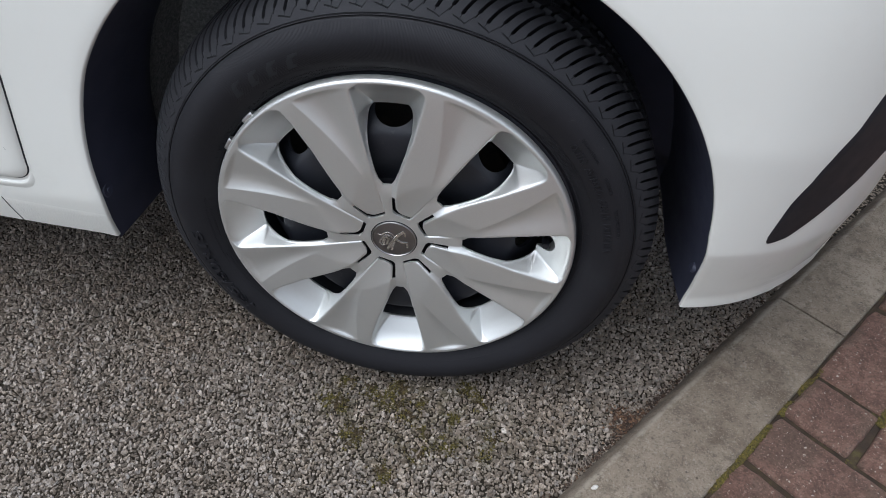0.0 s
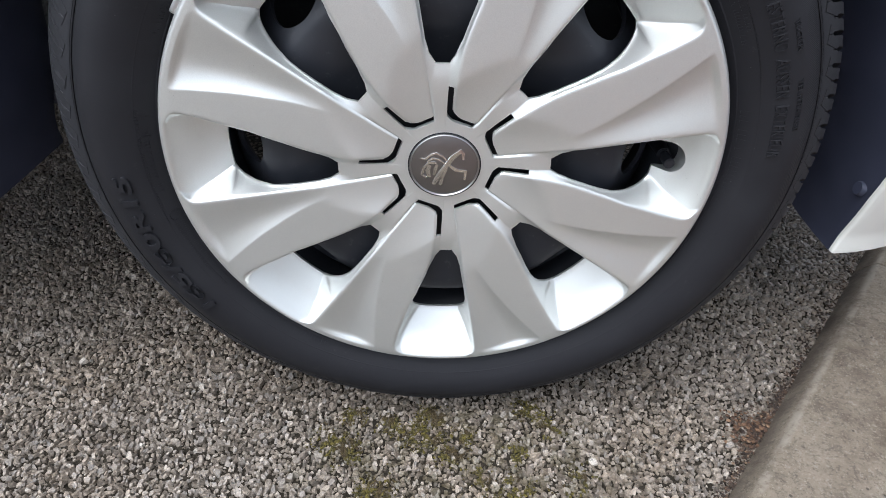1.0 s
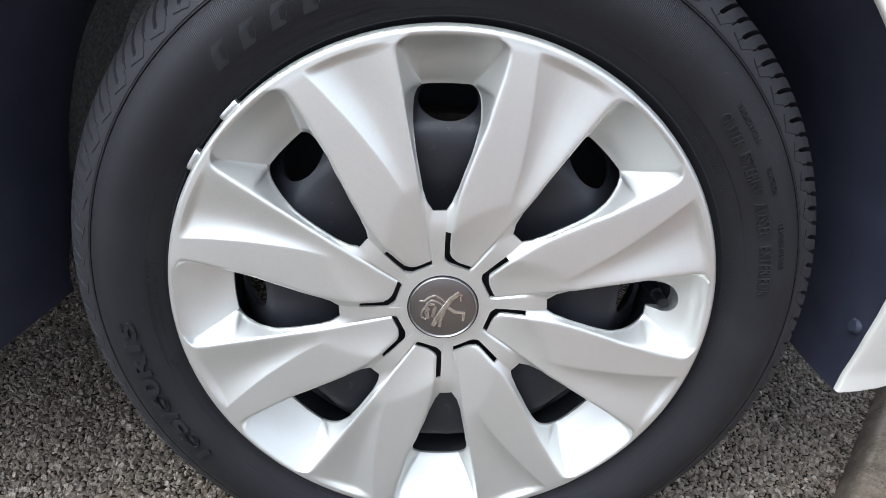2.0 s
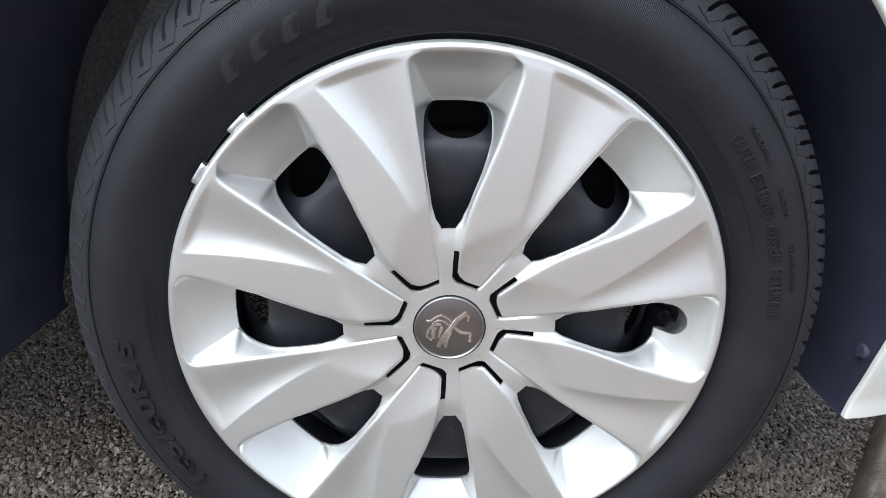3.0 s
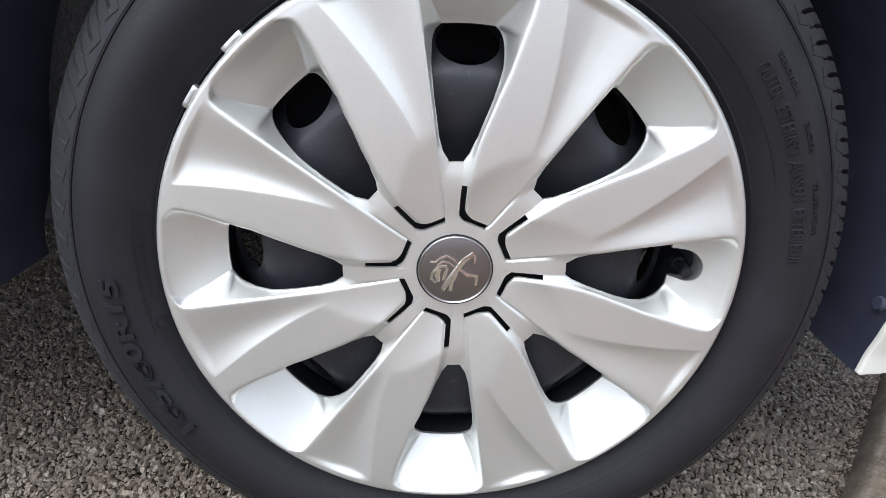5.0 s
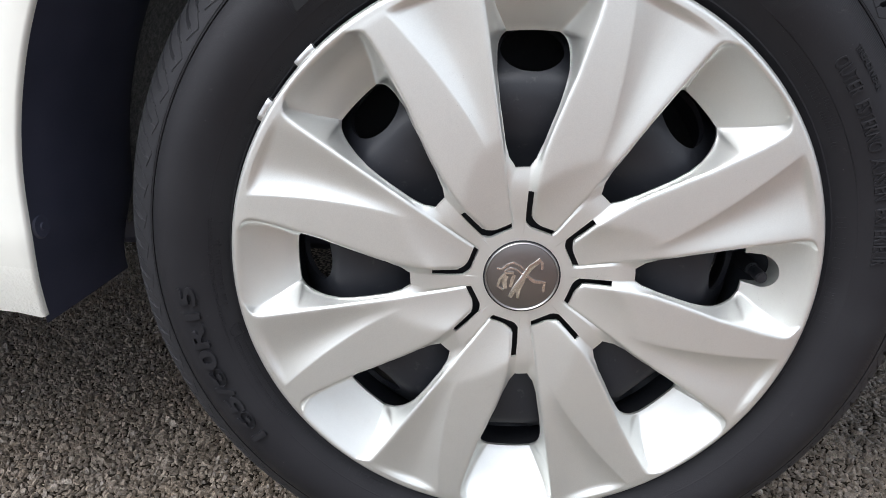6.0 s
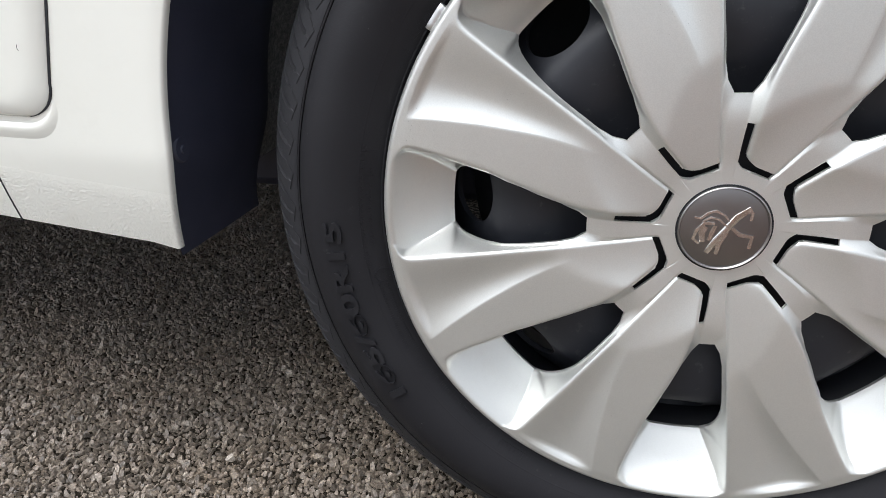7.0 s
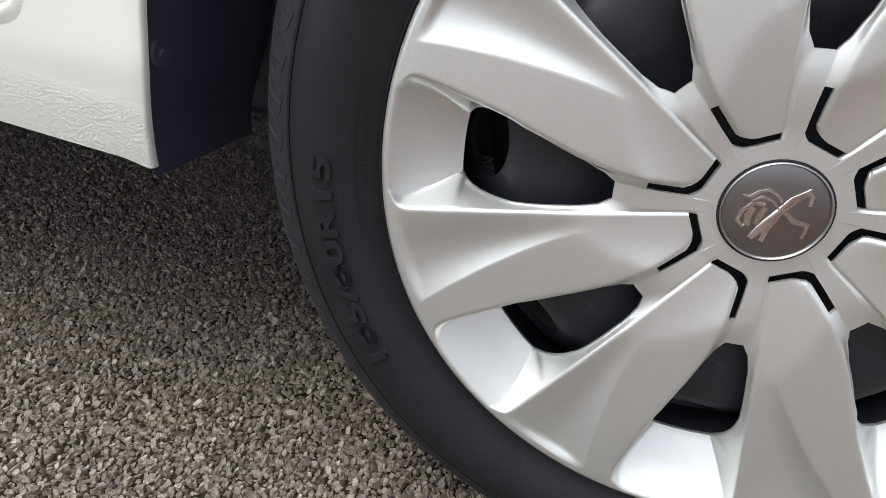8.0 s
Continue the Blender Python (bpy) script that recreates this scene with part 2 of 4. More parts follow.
def concrete():
    m = Mat("kerb_concrete", 0.9)
    c = m.ramp(m.noise(12, 8, 0.7), (0.36, (0.125, 0.094, 0.064)), (0.47, (0.182, 0.143, 0.102)), (0.55, (0.224, 0.182, 0.134)), (0.66, (0.275, 0.228, 0.171)))
    c = m.mix(m.smooth(m.noise(5, 4, 0.6), 0.45, 0.60, 0.0, 0.4), c, (0.282, 0.235, 0.176))
    c = m.mix(m.smooth(m.noise(31, 8, 0.75), 0.50, 0.62, 0.0, 0.65), c, (0.108, 0.082, 0.056))
    c = m.mix(m.smooth(m.noise(75, 6, 0.7), 0.55, 0.64, 0.0, 0.5), c, (0.100, 0.078, 0.056))
    c = m.mix(m.smooth(m.noise(160, 5, 0.7), 0.55, 0.66, 0.0, 0.6), c, (0.300, 0.262, 0.208))
    c = m.mix(m.smooth(m.noise(330, 3, 0.6), 0.53, 0.63, 0.0, 0.5), c, (0.080, 0.060, 0.040))
    c = m.mix(m.smooth(m.noise(420, 3, 0.6), 0.58, 0.66, 0.0, 0.5), c, (0.361, 0.303, 0.232))
    # small dark pits, few and far between
    pit = m.math("MULTIPLY", m.smooth(m.voronoi(95), 0.10, 0.19, 1.0, 0.0), m.smooth(m.noise(21, 3), 0.56, 0.62))
    c = m.mix(m.math("MULTIPLY", pit, 0.8), c, (0.045, 0.034, 0.024))
    x, y, z = m.xyz()
    v = m.math("ADD", m.math("MULTIPLY", m.math("SUBTRACT", x, 0.309), 0.755), m.math("MULTIPLY", m.math("ADD", y, 0.046), -0.656))
    worn = m.math("MULTIPLY", m.smooth(m.math("ABSOLUTE", m.math("SUBTRACT", v, 0.0180)), 0.001, 0.006, 1.0, 0.0), m.smooth(m.noise(35, 5, 0.7), 0.40, 0.60, 0.1, 0.8))
    c = m.mix(worn, c, (0.342, 0.298, 0.237))
    # darker brown, in uneven patches, on the splayed face
    face_tone = m.math("MULTIPLY", m.smooth(v, 0.004, 0.016, 1.0, 0.0), m.smooth(m.noise(26, 6, 0.7), 0.34, 0.6, 0.35, 0.85))
    c = m.mix(face_tone, c, (0.077, 0.058, 0.040))
    m.colour(c)
    m.bump(m.noise(420, 7, 0.8), 1.0, 0.0026)
    m.bump(pit, 0.8, -0.0015)
    m.bump(m.noise(60, 5, 0.65), 0.6, 0.004)
    return m.m


def paver():
    m = Mat("red_block_paving", 0.85)
    info = m.n.new("ShaderNodeObjectInfo").outputs["Random"]
    c = m.ramp(m.noise(42, 9, 0.75), (0.36, (0.066, 0.033, 0.023)), (0.46, (0.128, 0.064, 0.044)), (0.56, (0.180, 0.098, 0.068)), (0.68, (0.232, 0.146, 0.106)))
    c = m.mix(m.math("MULTIPLY", info, 0.35), c, (0.158, 0.104, 0.074))
    c = m.mix(m.smooth(m.noise(15, 6, 0.65), 0.48, 0.62, 0.0, 0.55), c, (0.088, 0.060, 0.040))
    c = m.mix(m.smooth(m.noise(110, 6, 0.75), 0.53, 0.62, 0.0, 0.5), c, (0.062, 0.034, 0.024))
    c = m.mix(m.smooth(m.noise(300, 3, 0.6), 0.53, 0.62, 0.0, 0.5), c, (0.053, 0.029, 0.021))
    c = m.mix(m.smooth(m.noise(380, 3, 0.6), 0.57, 0.65, 0.0, 0.55), c, (0.290, 0.180, 0.130))
    c = m.mix(m.smooth(m.noise(190, 3, 0.6), 0.655, 0.70), c, (0.44, 0.38, 0.31))
    m.colour(c)
    m.bump(m.noise(330, 7, 0.8), 1.0, 0.0036)
    m.bump(m.noise(80, 5, 0.7), 0.7, 0.005)
    return m.m


def moss_green(name="moss", k=1.0, brown=0.35):
    m = Mat(name, 0.95)
    c = m.ramp(m.noise(260, 4), (0.3, (0.030 * k, 0.025 * k, 0.006 * k)), (0.55, (0.105 * k, 0.083 * k, 0.013 * k)), (0.8, (0.20 * k, 0.160 * k, 0.028 * k)))
    isl = m.n.new("ShaderNodeNewGeometry").outputs["Random Per Island"]
    c = m.mix(0.8, c, m.ramp(isl, (0.0, 0.55), (1.0, 1.35)), "MULTIPLY")
    c = m.mix(m.math("MULTIPLY", m.smooth(m.noise(48, 4, 0.6), 0.47, 0.58), brown), c, (0.052 * k, 0.033 * k, 0.014 * k))
    m.colour(c)
    m.bump(m.noise(900, 3), 0.8, 0.002)
    return m.m


def brown_litter():
    m = Mat("brown_litter", 0.9)
    isl = m.n.new("ShaderNodeNewGeometry").outputs["Random Per Island"]
    m.colour(m.ramp(isl, (0.0, (0.015, 0.010, 0.007)), (0.6, (0.04, 0.024, 0.015)), (0.92, (0.08, 0.047, 0.028)), (1.0, (0.16, 0.11, 0.07))))
    return m.m


def dead_leaf():
    m = Mat("dead_leaf", 0.85)
    isl = m.n.new("ShaderNodeNewGeometry").outputs["Random Per Island"]
    m.colour(m.ramp(isl, (0.0, (0.022, 0.012, 0.007)), (0.5, (0.058, 0.029, 0.015)), (0.85, (0.110, 0.058, 0.030)), (1.0, (0.19, 0.12, 0.07))))
    m.bump(m.noise(500, 3), 0.4, 0.001)
    return m.m


def joint_dirt():
    m = Mat("joint_dirt", 0.95)
    c = m.ramp(m.noise(60, 5), (0.35, (0.020, 0.012, 0.007)), (0.58, (0.036, 0.023, 0.011)), (0.72, (0.070, 0.058, 0.014)))
    m.colour(c)
    m.bump(m.noise(500, 4), 0.7, 0.002)
    return m.m


def rusty_iron():
    m = Mat("rusty_iron", 0.7, 0.3)
    m.colour(m.ramp(m.noise(90, 6, 0.7), (0.3, (0.022, 0.020, 0.020)), (0.55, (0.045, 0.037, 0.033)), (0.75, (0.085, 0.05, 0.032))))
    m.bump(m.noise(300, 4), 0.4, 0.001)
    return m.m


def felt_grey():
    m = Mat("grey_felt", 0.95)
    m.colour(m.ramp(m.noise(260, 6, 0.75), (0.35, (0.10, 0.105, 0.112)), (0.55, (0.235, 0.24, 0.23)), (0.75, (0.46, 0.46, 0.43))))
    m.bump(m.noise(500, 4), 0.6, 0.001)
    return m.m


def chrome(name="chrome", rough=0.14, c=(0.75, 0.74, 0.72)):
    m = Mat(name, rough, 1.0, c)
    m.rough(m.math("MULTIPLY_ADD", m.noise(200, 4), 0.15, rough))
    return m.m


SILVER, RUBBER = silver_paint(), rubber()
STEEL = plain_black("black_wheel_enamel", 0.015, 0.5, 0.12)
SMOOTH_RUBBER = plain_black("smooth_rubber", 0.0165, 0.7, 0.0, 1.02)
LINER = plain_black("black_arch_plastic", 0.036, 0.6, 0.0, 1.42)
PLASTIC = plain_black("black_trim_plastic", 0.011, 0.5)
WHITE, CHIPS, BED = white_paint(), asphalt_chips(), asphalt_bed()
KERB, PAVER, MOSS, JOINT, LITTER, IRON = concrete(), paver(), moss_green(), joint_dirt(), brown_litter(), rusty_iron()
DARK_MOSS = moss_green("dark_road_moss", 0.80, 0.85)
FELT, LEAF = felt_grey(), dead_leaf()
CHROME = chrome()
BADGE_GREY = chrome("badge_dark_grey", 0.3, (0.27, 0.26, 0.26))
RING_GREY = chrome("worn_badge_ring", 0.28, (0.42, 0.41, 0.40))
WHITE_STONE = Mat("white_stone", 0.7)
WHITE_STONE.colour(WHITE_STONE.ramp(WHITE_STONE.noise(420, 5, 0.7), (0.35, (0.34, 0.31, 0.27)), (0.65, (0.66, 0.63, 0.58))))
WHITE_STONE = WHITE_STONE.m
LEAD = chrome("zinc_weight", 0.35, (0.62, 0.62, 0.62))


# ---- mesh helpers ----
def mesh_of(name, bm, material, smooth=40):
    me = bpy.data.meshes.new(name)
    bm.to_mesh(me)
    bm.free()
    me.materials.append(material)
    if smooth:
        me.polygons.foreach_set("use_smooth", [True] * len(me.polygons))
        me.set_sharp_from_angle(angle=radians(smooth))
    return me


def part(name, bm, material, parent=None, label="", smooth=40):
    """Links a bmesh as one mesh object, under a thing or a part."""
    ob = new(name, mesh_of(name, bm, material, smooth))
    if parent:
        ob.parent = parent
    if label:
        tagged(ob, label)
    return ob


def raw(name, verts, faces, material, parent=None, smooth=0):
    me = bpy.data.meshes.new(name)
    me.from_pydata(verts, [], faces)
    me.update()
    me.materials.append(material)
    if smooth:
        me.polygons.foreach_set("use_smooth", [True] * len(me.polygons))
        me.set_sharp_from_angle(angle=radians(smooth))
    ob = new(name, me)
    if parent:
        ob.parent = parent
    return ob


def grid_faces(bm, rows, close=False):
    """Quads between rows of bmesh verts; close joins the last row with the first."""
    n = len(rows)
    for i in range(n if close else n - 1):
        a, b = rows[i], rows[(i + 1) % n]
        for j in range(len(a) - 1):
            bm.faces.new((a[j], b[j], b[j + 1], a[j + 1]))


def lathe(profile, n, shape=None):
    """A body turned about the wheel's axle (y) from (radius, y) pairs."""
    bm = bmesh.new()
    rows = []
    for i in range(n):
        a = 2 * math.pi * i / n
        row = []
        for r, y in profile:
            b = a
            if shape:
                r, y, b = shape(r, y, a)
            row.append(bm.verts.new((r * math.cos(b), y, r * math.sin(b))))
        rows.append(row)
    grid_faces(bm, rows, True)
    bmesh.ops.recalc_face_normals(bm, faces=bm.faces)
    return bm


def box(x0, x1, y0, y1, z0, z1, bevel=0.0, segments=1):
    bm = bmesh.new()
    bmesh.ops.create_cube(bm, size=1, matrix=Matrix.Translation(((x0 + x1) / 2, (y0 + y1) / 2, (z0 + z1) / 2)) @ Matrix.Diagonal((x1 - x0, y1 - y0, z1 - z0, 1)))
    if bevel:
        bmesh.ops.bevel(bm, geom=bm.edges[:], offset=bevel, segments=segments, affect="EDGES", profile=0.5)
    return bm


def sstep(x, a, b):
    t = min(1.0, max(0.0, (x - a) / (b - a)))
    return t * t * (3 - 2 * t)


def curve_of(xs, ys, soft=0.006):
    """A softened line through a few (radius, value) pairs."""
    fine = np.linspace(xs[0] - 0.02, xs[-1] + 0.02, 600)
    v = np.interp(fine, xs, ys)
    w = max(1, int(soft / (fine[1] - fine[0])))
    pad = np.concatenate([np.full(w, v[0]), v, np.full(w, v[-1])])
    k = np.hanning(2 * w + 1)
    v = np.convolve(pad, k / k.sum(), "valid")
    return lambda r: float(np.interp(r, fine, v))


# ---- the wheel ----
HUB = 0.283          # height of the axle over the road
OFF_CENTRE = (0.0022, 0, -0.0008)   # the tyre against the clipped-on cover
car = new("car")
tagged(car, "white compact car parked beside a dropped kerb", "car")

# wheel cover: eight swept spokes round a hub, one eighth = 45 degrees
edge_n = curve_of([0.036, 0.050, 0.0627, 0.072, 0.090, 0.116, 0.140, 0.172, 0.186, 0.191, 0.194, 0.1957, 0.1967], [-6.6, -5.0, -4.2, -4.0, -5.4, -8.2, -10.2, -11.2, -11.3, -11.1, -10.6, -9.8, -8.8], 0.0022)
edge_w = curve_of([0.034, 0.041, 0.070, 0.100, 0.140, 0.172, 0.186, 0.191, 0.194, 0.1957, 0.1967], [-30.6, -32.3, -33.5, -34.0, -34.1, -34.2, -34.3, -34.5, -35.0, -35.8, -36.9], 0.0022)
edge_c = curve_of([0.034, 0.080, 0.093, 0.111, 0.137, 0.167, 0.198], [-28.4, -28.4, -27.4, -25.4, -22.2, -19.0, -16.0])
strip_n = curve_of([0.034, 0.050, 0.0627, 0.070, 0.078, 0.084, 0.095, 0.120, 0.140, 0.150, 0.155, 0.158, 0.160, 0.1612, 0.162, 0.168, 0.176, 0.188, 0.194], [0.38, 0.33, 0.275, 0.25, 0.27, 0.13, 0.05, 0.035, 0.06, 0.095, 0.125, 0.155, 0.185, 0.22, 0.25, 0.20, 0.135, 0.07, 0.05], 0.0012)
strip_w = curve_of([0.034, 0.060, 0.078, 0.085, 0.095, 0.120, 0.140, 0.150, 0.155, 0.158, 0.160, 0.1612, 0.162, 0.168, 0.176, 0.188, 0.194], [0.10, 0.12, 0.30, 0.13, 0.06, 0.04, 0.05, 0.075, 0.095, 0.12, 0.145, 0.175, 0.20, 0.16, 0.11, 0.06, 0.045], 0.0012)
rim_of_hole = curve_of([0.078, 0.090, 0.110, 0.130, 0.145, 0.156, 0.162], [0.0046, 0.005, 0.0055, 0.003, -0.006, -0.015, -0.0205], 0.004)
valley = curve_of([0.030, 0.040, 0.0500, 0.0627, 0.070, 0.078], [0.004, 0.0042, 0.0052, 0.0060, 0.0058, 0.0046], 0.004)
floor_of = curve_of([0.162, 0.182, 0.188, 0.192, 0.195, 0.198], [-0.0205, -0.0066, -0.0014, 0.0030, 0.0060, 0.0080], 0.003)
kink = curve_of([-34, -27, -21, -11, -1], [0.100, 0.096, 0.088, 0.073, 0.060], 2.0)
R_IN, R_OUT, R_RIM = 0.078, 0.162, 0.1955


def ring_height(r):
    if r < 0.1990:
        return 0.0094
    t = min(1.0, (r - 0.1990) / 0.0040)
    return 0.0094 - 0.0075 * (1 - math.sqrt(max(0.0, 1 - t * t)))


def spoke_height(r, a):
    """How far the spoke's face stands out of the wheel's plane."""
    w, c, n = edge_w(r), edge_c(r), edge_n(r)
    rk = kink(a)
    h = 0.0098 if r > rk else 0.004 + 0.0058 * max(0.0, (r - 0.039) / (rk - 0.039))
    if a < c:
        # a hollow that deepens towards the crease, then climbs steeply to it
        q = (a - w) / max(1e-6, c - w)
        bend = 0.64
        dip = sstep(q, 0.0, bend) ** 0.8 if q < bend else 1 - ((q - bend) / (1 - bend)) ** 1.75
        h -= 0.0044 * sstep(r, 0.080, 0.178) * dip * (1 - sstep(r, 0.1918, 0.1966))
    for d in (a - w, n - a):
        away = radians(d) * r
        h -= 0.0011 * max(0.0, 1 - away / 0.0020) ** 2
    blend = sstep(r, 0.1925, 0.1985)
    return h * (1 - blend) + ring_height(r) * blend


Q_WC = [0, 0.012, 0.03, 0.06, 0.12, 0.2, 0.3, 0.4, 0.5, 0.6, 0.66, 0.72, 0.77, 0.82, 0.86, 0.9, 0.935, 0.965, 0.985, 1]
Q_CN = [0.06, 0.14, 0.25, 0.38, 0.5, 0.62, 0.74, 0.84, 0.91, 0.96, 0.985, 1]
Q_S = [0.12, 0.3, 0.5, 0.72, 0.9, 1]
MID = 30


def cover_columns():
    """Columns of one eighth: ('spoke', q) or ('gap', kind, fraction)."""
    cols = [("wc", q) for q in Q_WC] + [("cn", q) for q in Q_CN] + [("sn", q) for q in Q_S]
    cols += [("mid", i / MID) for i in range(1, MID)] + [("sw", q) for q in [0] + Q_S]
    return cols


def cover_mesh():
    bm = bmesh.new()
    ring_rows = [0.1955, 0.1965, 0.1975, 0.1985, 0.1995, 0.2005, 0.2013, 0.2020, 0.2026, 0.2030]
    a_rows = [0.0262, 0.0275, 0.030, 0.033, 0.0352, 0.0360, 0.0364, 0.0402, 0.0410, 0.0418, 0.0428, 0.0445, 0.048, 0.052, 0.057, 0.0625, 0.064, 0.0665, 0.069, 0.072, 0.075, 0.078]
    b_rows = list(np.linspace(R_IN, 0.09, 9)[1:]) + list(np.linspace(0.09, 0.15, 26)[1:]) + list(np.linspace(0.15, R_OUT, 13)[1:])
    c_rows = list(np.linspace(0, 1, 17)[1:])
    for k in range(8):
        valve = k == 0
        cols = cover_columns()
        plan = [("a", r) for r in a_rows] + [("b", r) for r in b_rows] + [("c", t) for t in c_rows] + [("r", r) for r in ring_rows[1:]]
        verts = []
        for zone, rv in plan:
            row = []
            for col in cols:
                kind, q = col[0], col[1]
                r = rv
                if zone == "c":
                    start = R_OUT
                    if valve and kind == "mid":
                        start += 0.0185 * math.sqrt(max(0.0, 1 - ((q - 0.56) / 0.30) ** 2))
                    r = start + (R_RIM - start) * rv
                elif valve and kind == "mid" and zone == "b" and rv > R_OUT - 1e-6:
                    r = R_OUT + 0.0185 * math.sqrt(max(0.0, 1 - ((q - 0.56) / 0.30) ** 2))
                w, c, n = edge_w(r), edge_c(r), edge_n(r)
                s_n, s_w = max(0.01, strip_n(r)), max(0.01, strip_w(r))
                gap = w + 45 - n
                if kind == "wc":
                    a = w + (c - w) * q
                elif kind == "cn":
                    a = c + (n - c) * q
                elif kind == "sn":
                    a = n + gap * s_n * q
                elif kind == "sw":
                    a = w + 45 - gap * s_w * (1 - q)
                else:
                    a = n + gap * (s_n + (1 - s_n - s_w) * q)
                if kind in ("wc", "cn"):
                    h = spoke_height(r, a) if r > 0.0380 else 0.004
                else:
                    if zone == "a":
                        base = valley(r)
                    elif zone == "b":
                        base = rim_of_hole(r)
                    else:
                        base = floor_of(r)
                    if kind == "mid":
                        h = base
                    else:
                        top = spoke_height(r, n if kind == "sn" else w)
                        if r <= 0.0380:
                            top = base = 0.004
                        f = q if kind == "sn" else 1 - q
                        h = top + (base - top) * (1 - (1 - f) ** 1.45)
                    if zone == "r" or r >= R_RIM - 1e-6:
                        blend = sstep(r, 0.1940, 0.1993)
                        h = h * (1 - blend) + ring_height(r) * blend
                if zone == "a":
                    if abs(r - 0.0364) < 1e-6 and kind in ("wc", "cn", "sn"):
                        h -= 0.0012                           # worn edge of the slot
                    if kind in ("wc", "cn"):                  # blunt, straight spoke ends
                        flat = sstep(r, 0.030, 0.036) * (1 - sstep(r, 0.042, 0.055))
                        r *= 1 - flat * (1 - math.cos(radians(14)) / math.cos(radians(max(-14.0, min(14.0, a + 19)))))
                    if kind == "sn" and 0.034 < r < 0.0400:   # rounded outer corner of the slot
                        r += 0.0055 * q ** 1.7 * (1 - sstep(r, 0.0364, 0.0402)) * sstep(r, 0.034, 0.0364)
                    if kind == "cn" and 0.0385 < rv < 0.0445 and q > 0.5:
                        r += 0.0030 * ((q - 0.5) / 0.5) ** 2 * (1 - sstep(rv, 0.0402, 0.0445))
                t = radians(a + 45 * k)
                row.append(bm.verts.new((r * math.cos(t), -h, r * math.sin(t))))
            verts.append(row)
        for i in range(len(plan) - 1):
            zone, r0 = plan[i]
            zone1, r1 = plan[i + 1]
            for j in range(len(cols) - 1):
                k0, k1 = cols[j][0], cols[j + 1][0]
                if zone1 == "b" and (k0 == "mid" or k1 == "mid"):
                    continue                                  # the window
                if zone == "a" and zone1 == "a":
                    if abs(r0 - 0.0364) < 1e-6 and k0 in ("wc", "cn") and k1 in ("wc", "cn", "sn") and j > 3:
                        continue                              # short arm of the slot
                    if 0.0363 < r0 < 0.0624 and k1 == "sn" and cols[j + 1][1] > (0.15 if r0 > 0.0444 else 0.0) and cols[j + 1][1] < 0.95:
                        continue                              # long arm of the slot
                bm.faces.new((verts[i][j], verts[i][j + 1], verts[i + 1][j + 1], verts[i + 1][j]))
    bmesh.ops.remove_doubles(bm, verts=bm.verts, dist=2e-5)
    bmesh.ops.delete(bm, geom=[v for v in bm.verts if not v.link_faces], context="VERTS")
    bmesh.ops.recalc_face_normals(bm, faces=bm.faces)
    if sum(f.normal.y for f in bm.faces) > 0:
        bmesh.ops.reverse_faces(bm, faces=bm.faces)
    rim_edges = [e for e in bm.edges if e.is_boundary]
    out = bmesh.ops.extrude_edge_only(bm, edges=rim_edges)
    low = [v for v in out["geom"] if isinstance(v, bmesh.types.BMVert)]
    bmesh.ops.translate(bm, verts=low, vec=(0, 0.0022, 0))
    return bm


def tyre_shape(r, y, a):
    """Shoulder slits, every few degrees, that run on a slant across the tread's edge."""
    slant = a - 2.4 * (min(max(y, 0.002), 0.143) - 0.002 if y < 0.0725 else 0.1)
    if r > 0.2690:
        u = (a / (2 * math.pi / 148)) % 1.0
        first = 0.2720 if int(a / (2 * math.pi / 148)) % 2 else 0.2755
        wide = 0.015 + 0.10 * sstep(r, first, first + 0.006)
        cut = (1.0 - sstep(abs(u - 0.5), wide * 0.75, wide * 1.0 + 0.02)) * sstep(r, first, first + 0.0035)
        r -= 0.0165 * cut
        y += 0.007 * cut if y < 0.0725 else -0.007 * cut
    return r, y, slant


half = [(0.196, 0.020), (0.2005, 0.010), (0.2045, 0.0045), (0.2062, 0.0030), (0.2075, 0.0012), (0.2085, 0.0014), (0.2120, -0.0020), (0.2180, -0.0058), (0.2240, -0.0088),
        (0.2300, -0.0110), (0.2360, -0.0122), (0.2420, -0.0122), (0.2470, -0.0112), (0.2510, -0.0095), (0.2550, -0.0069), (0.2580, -0.0044), (0.2598, -0.0027), (0.2608, -0.0014), (0.2618, -0.0016), (0.2628, -0.0003), (0.2640, 0.0008),
        (0.2680, 0.0035), (0.2725, 0.0062), (0.2765, 0.0092), (0.2800, 0.0127), (0.2830, 0.0166), (0.2855, 0.0210), (0.2874, 0.0256), (0.2886, 0.0305), (0.2893, 0.0355), (0.2897, 0.0400),
        (0.2898, 0.0430), (0.2822, 0.0450), (0.2822, 0.0510), (0.2899, 0.0530), (0.2902, 0.0620), (0.2903, 0.0685)]
MIDDLE = 0.0725
profile = half + [(r, 2 * MIDDLE - y) for r, y in reversed(half)]
tyre_bm = lathe(profile, 2960, tyre_shape)
for v in tyre_bm.verts:                                   # flattened where it stands on the road
    floor = -HUB + 0.0015
    if v.co.z < floor + 0.006:
        press = floor + 0.006 - v.co.z
        v.co.y += (-0.25 if v.co.y < MIDDLE else 0.25) * press
        v.co.z = max(v.co.z, floor)

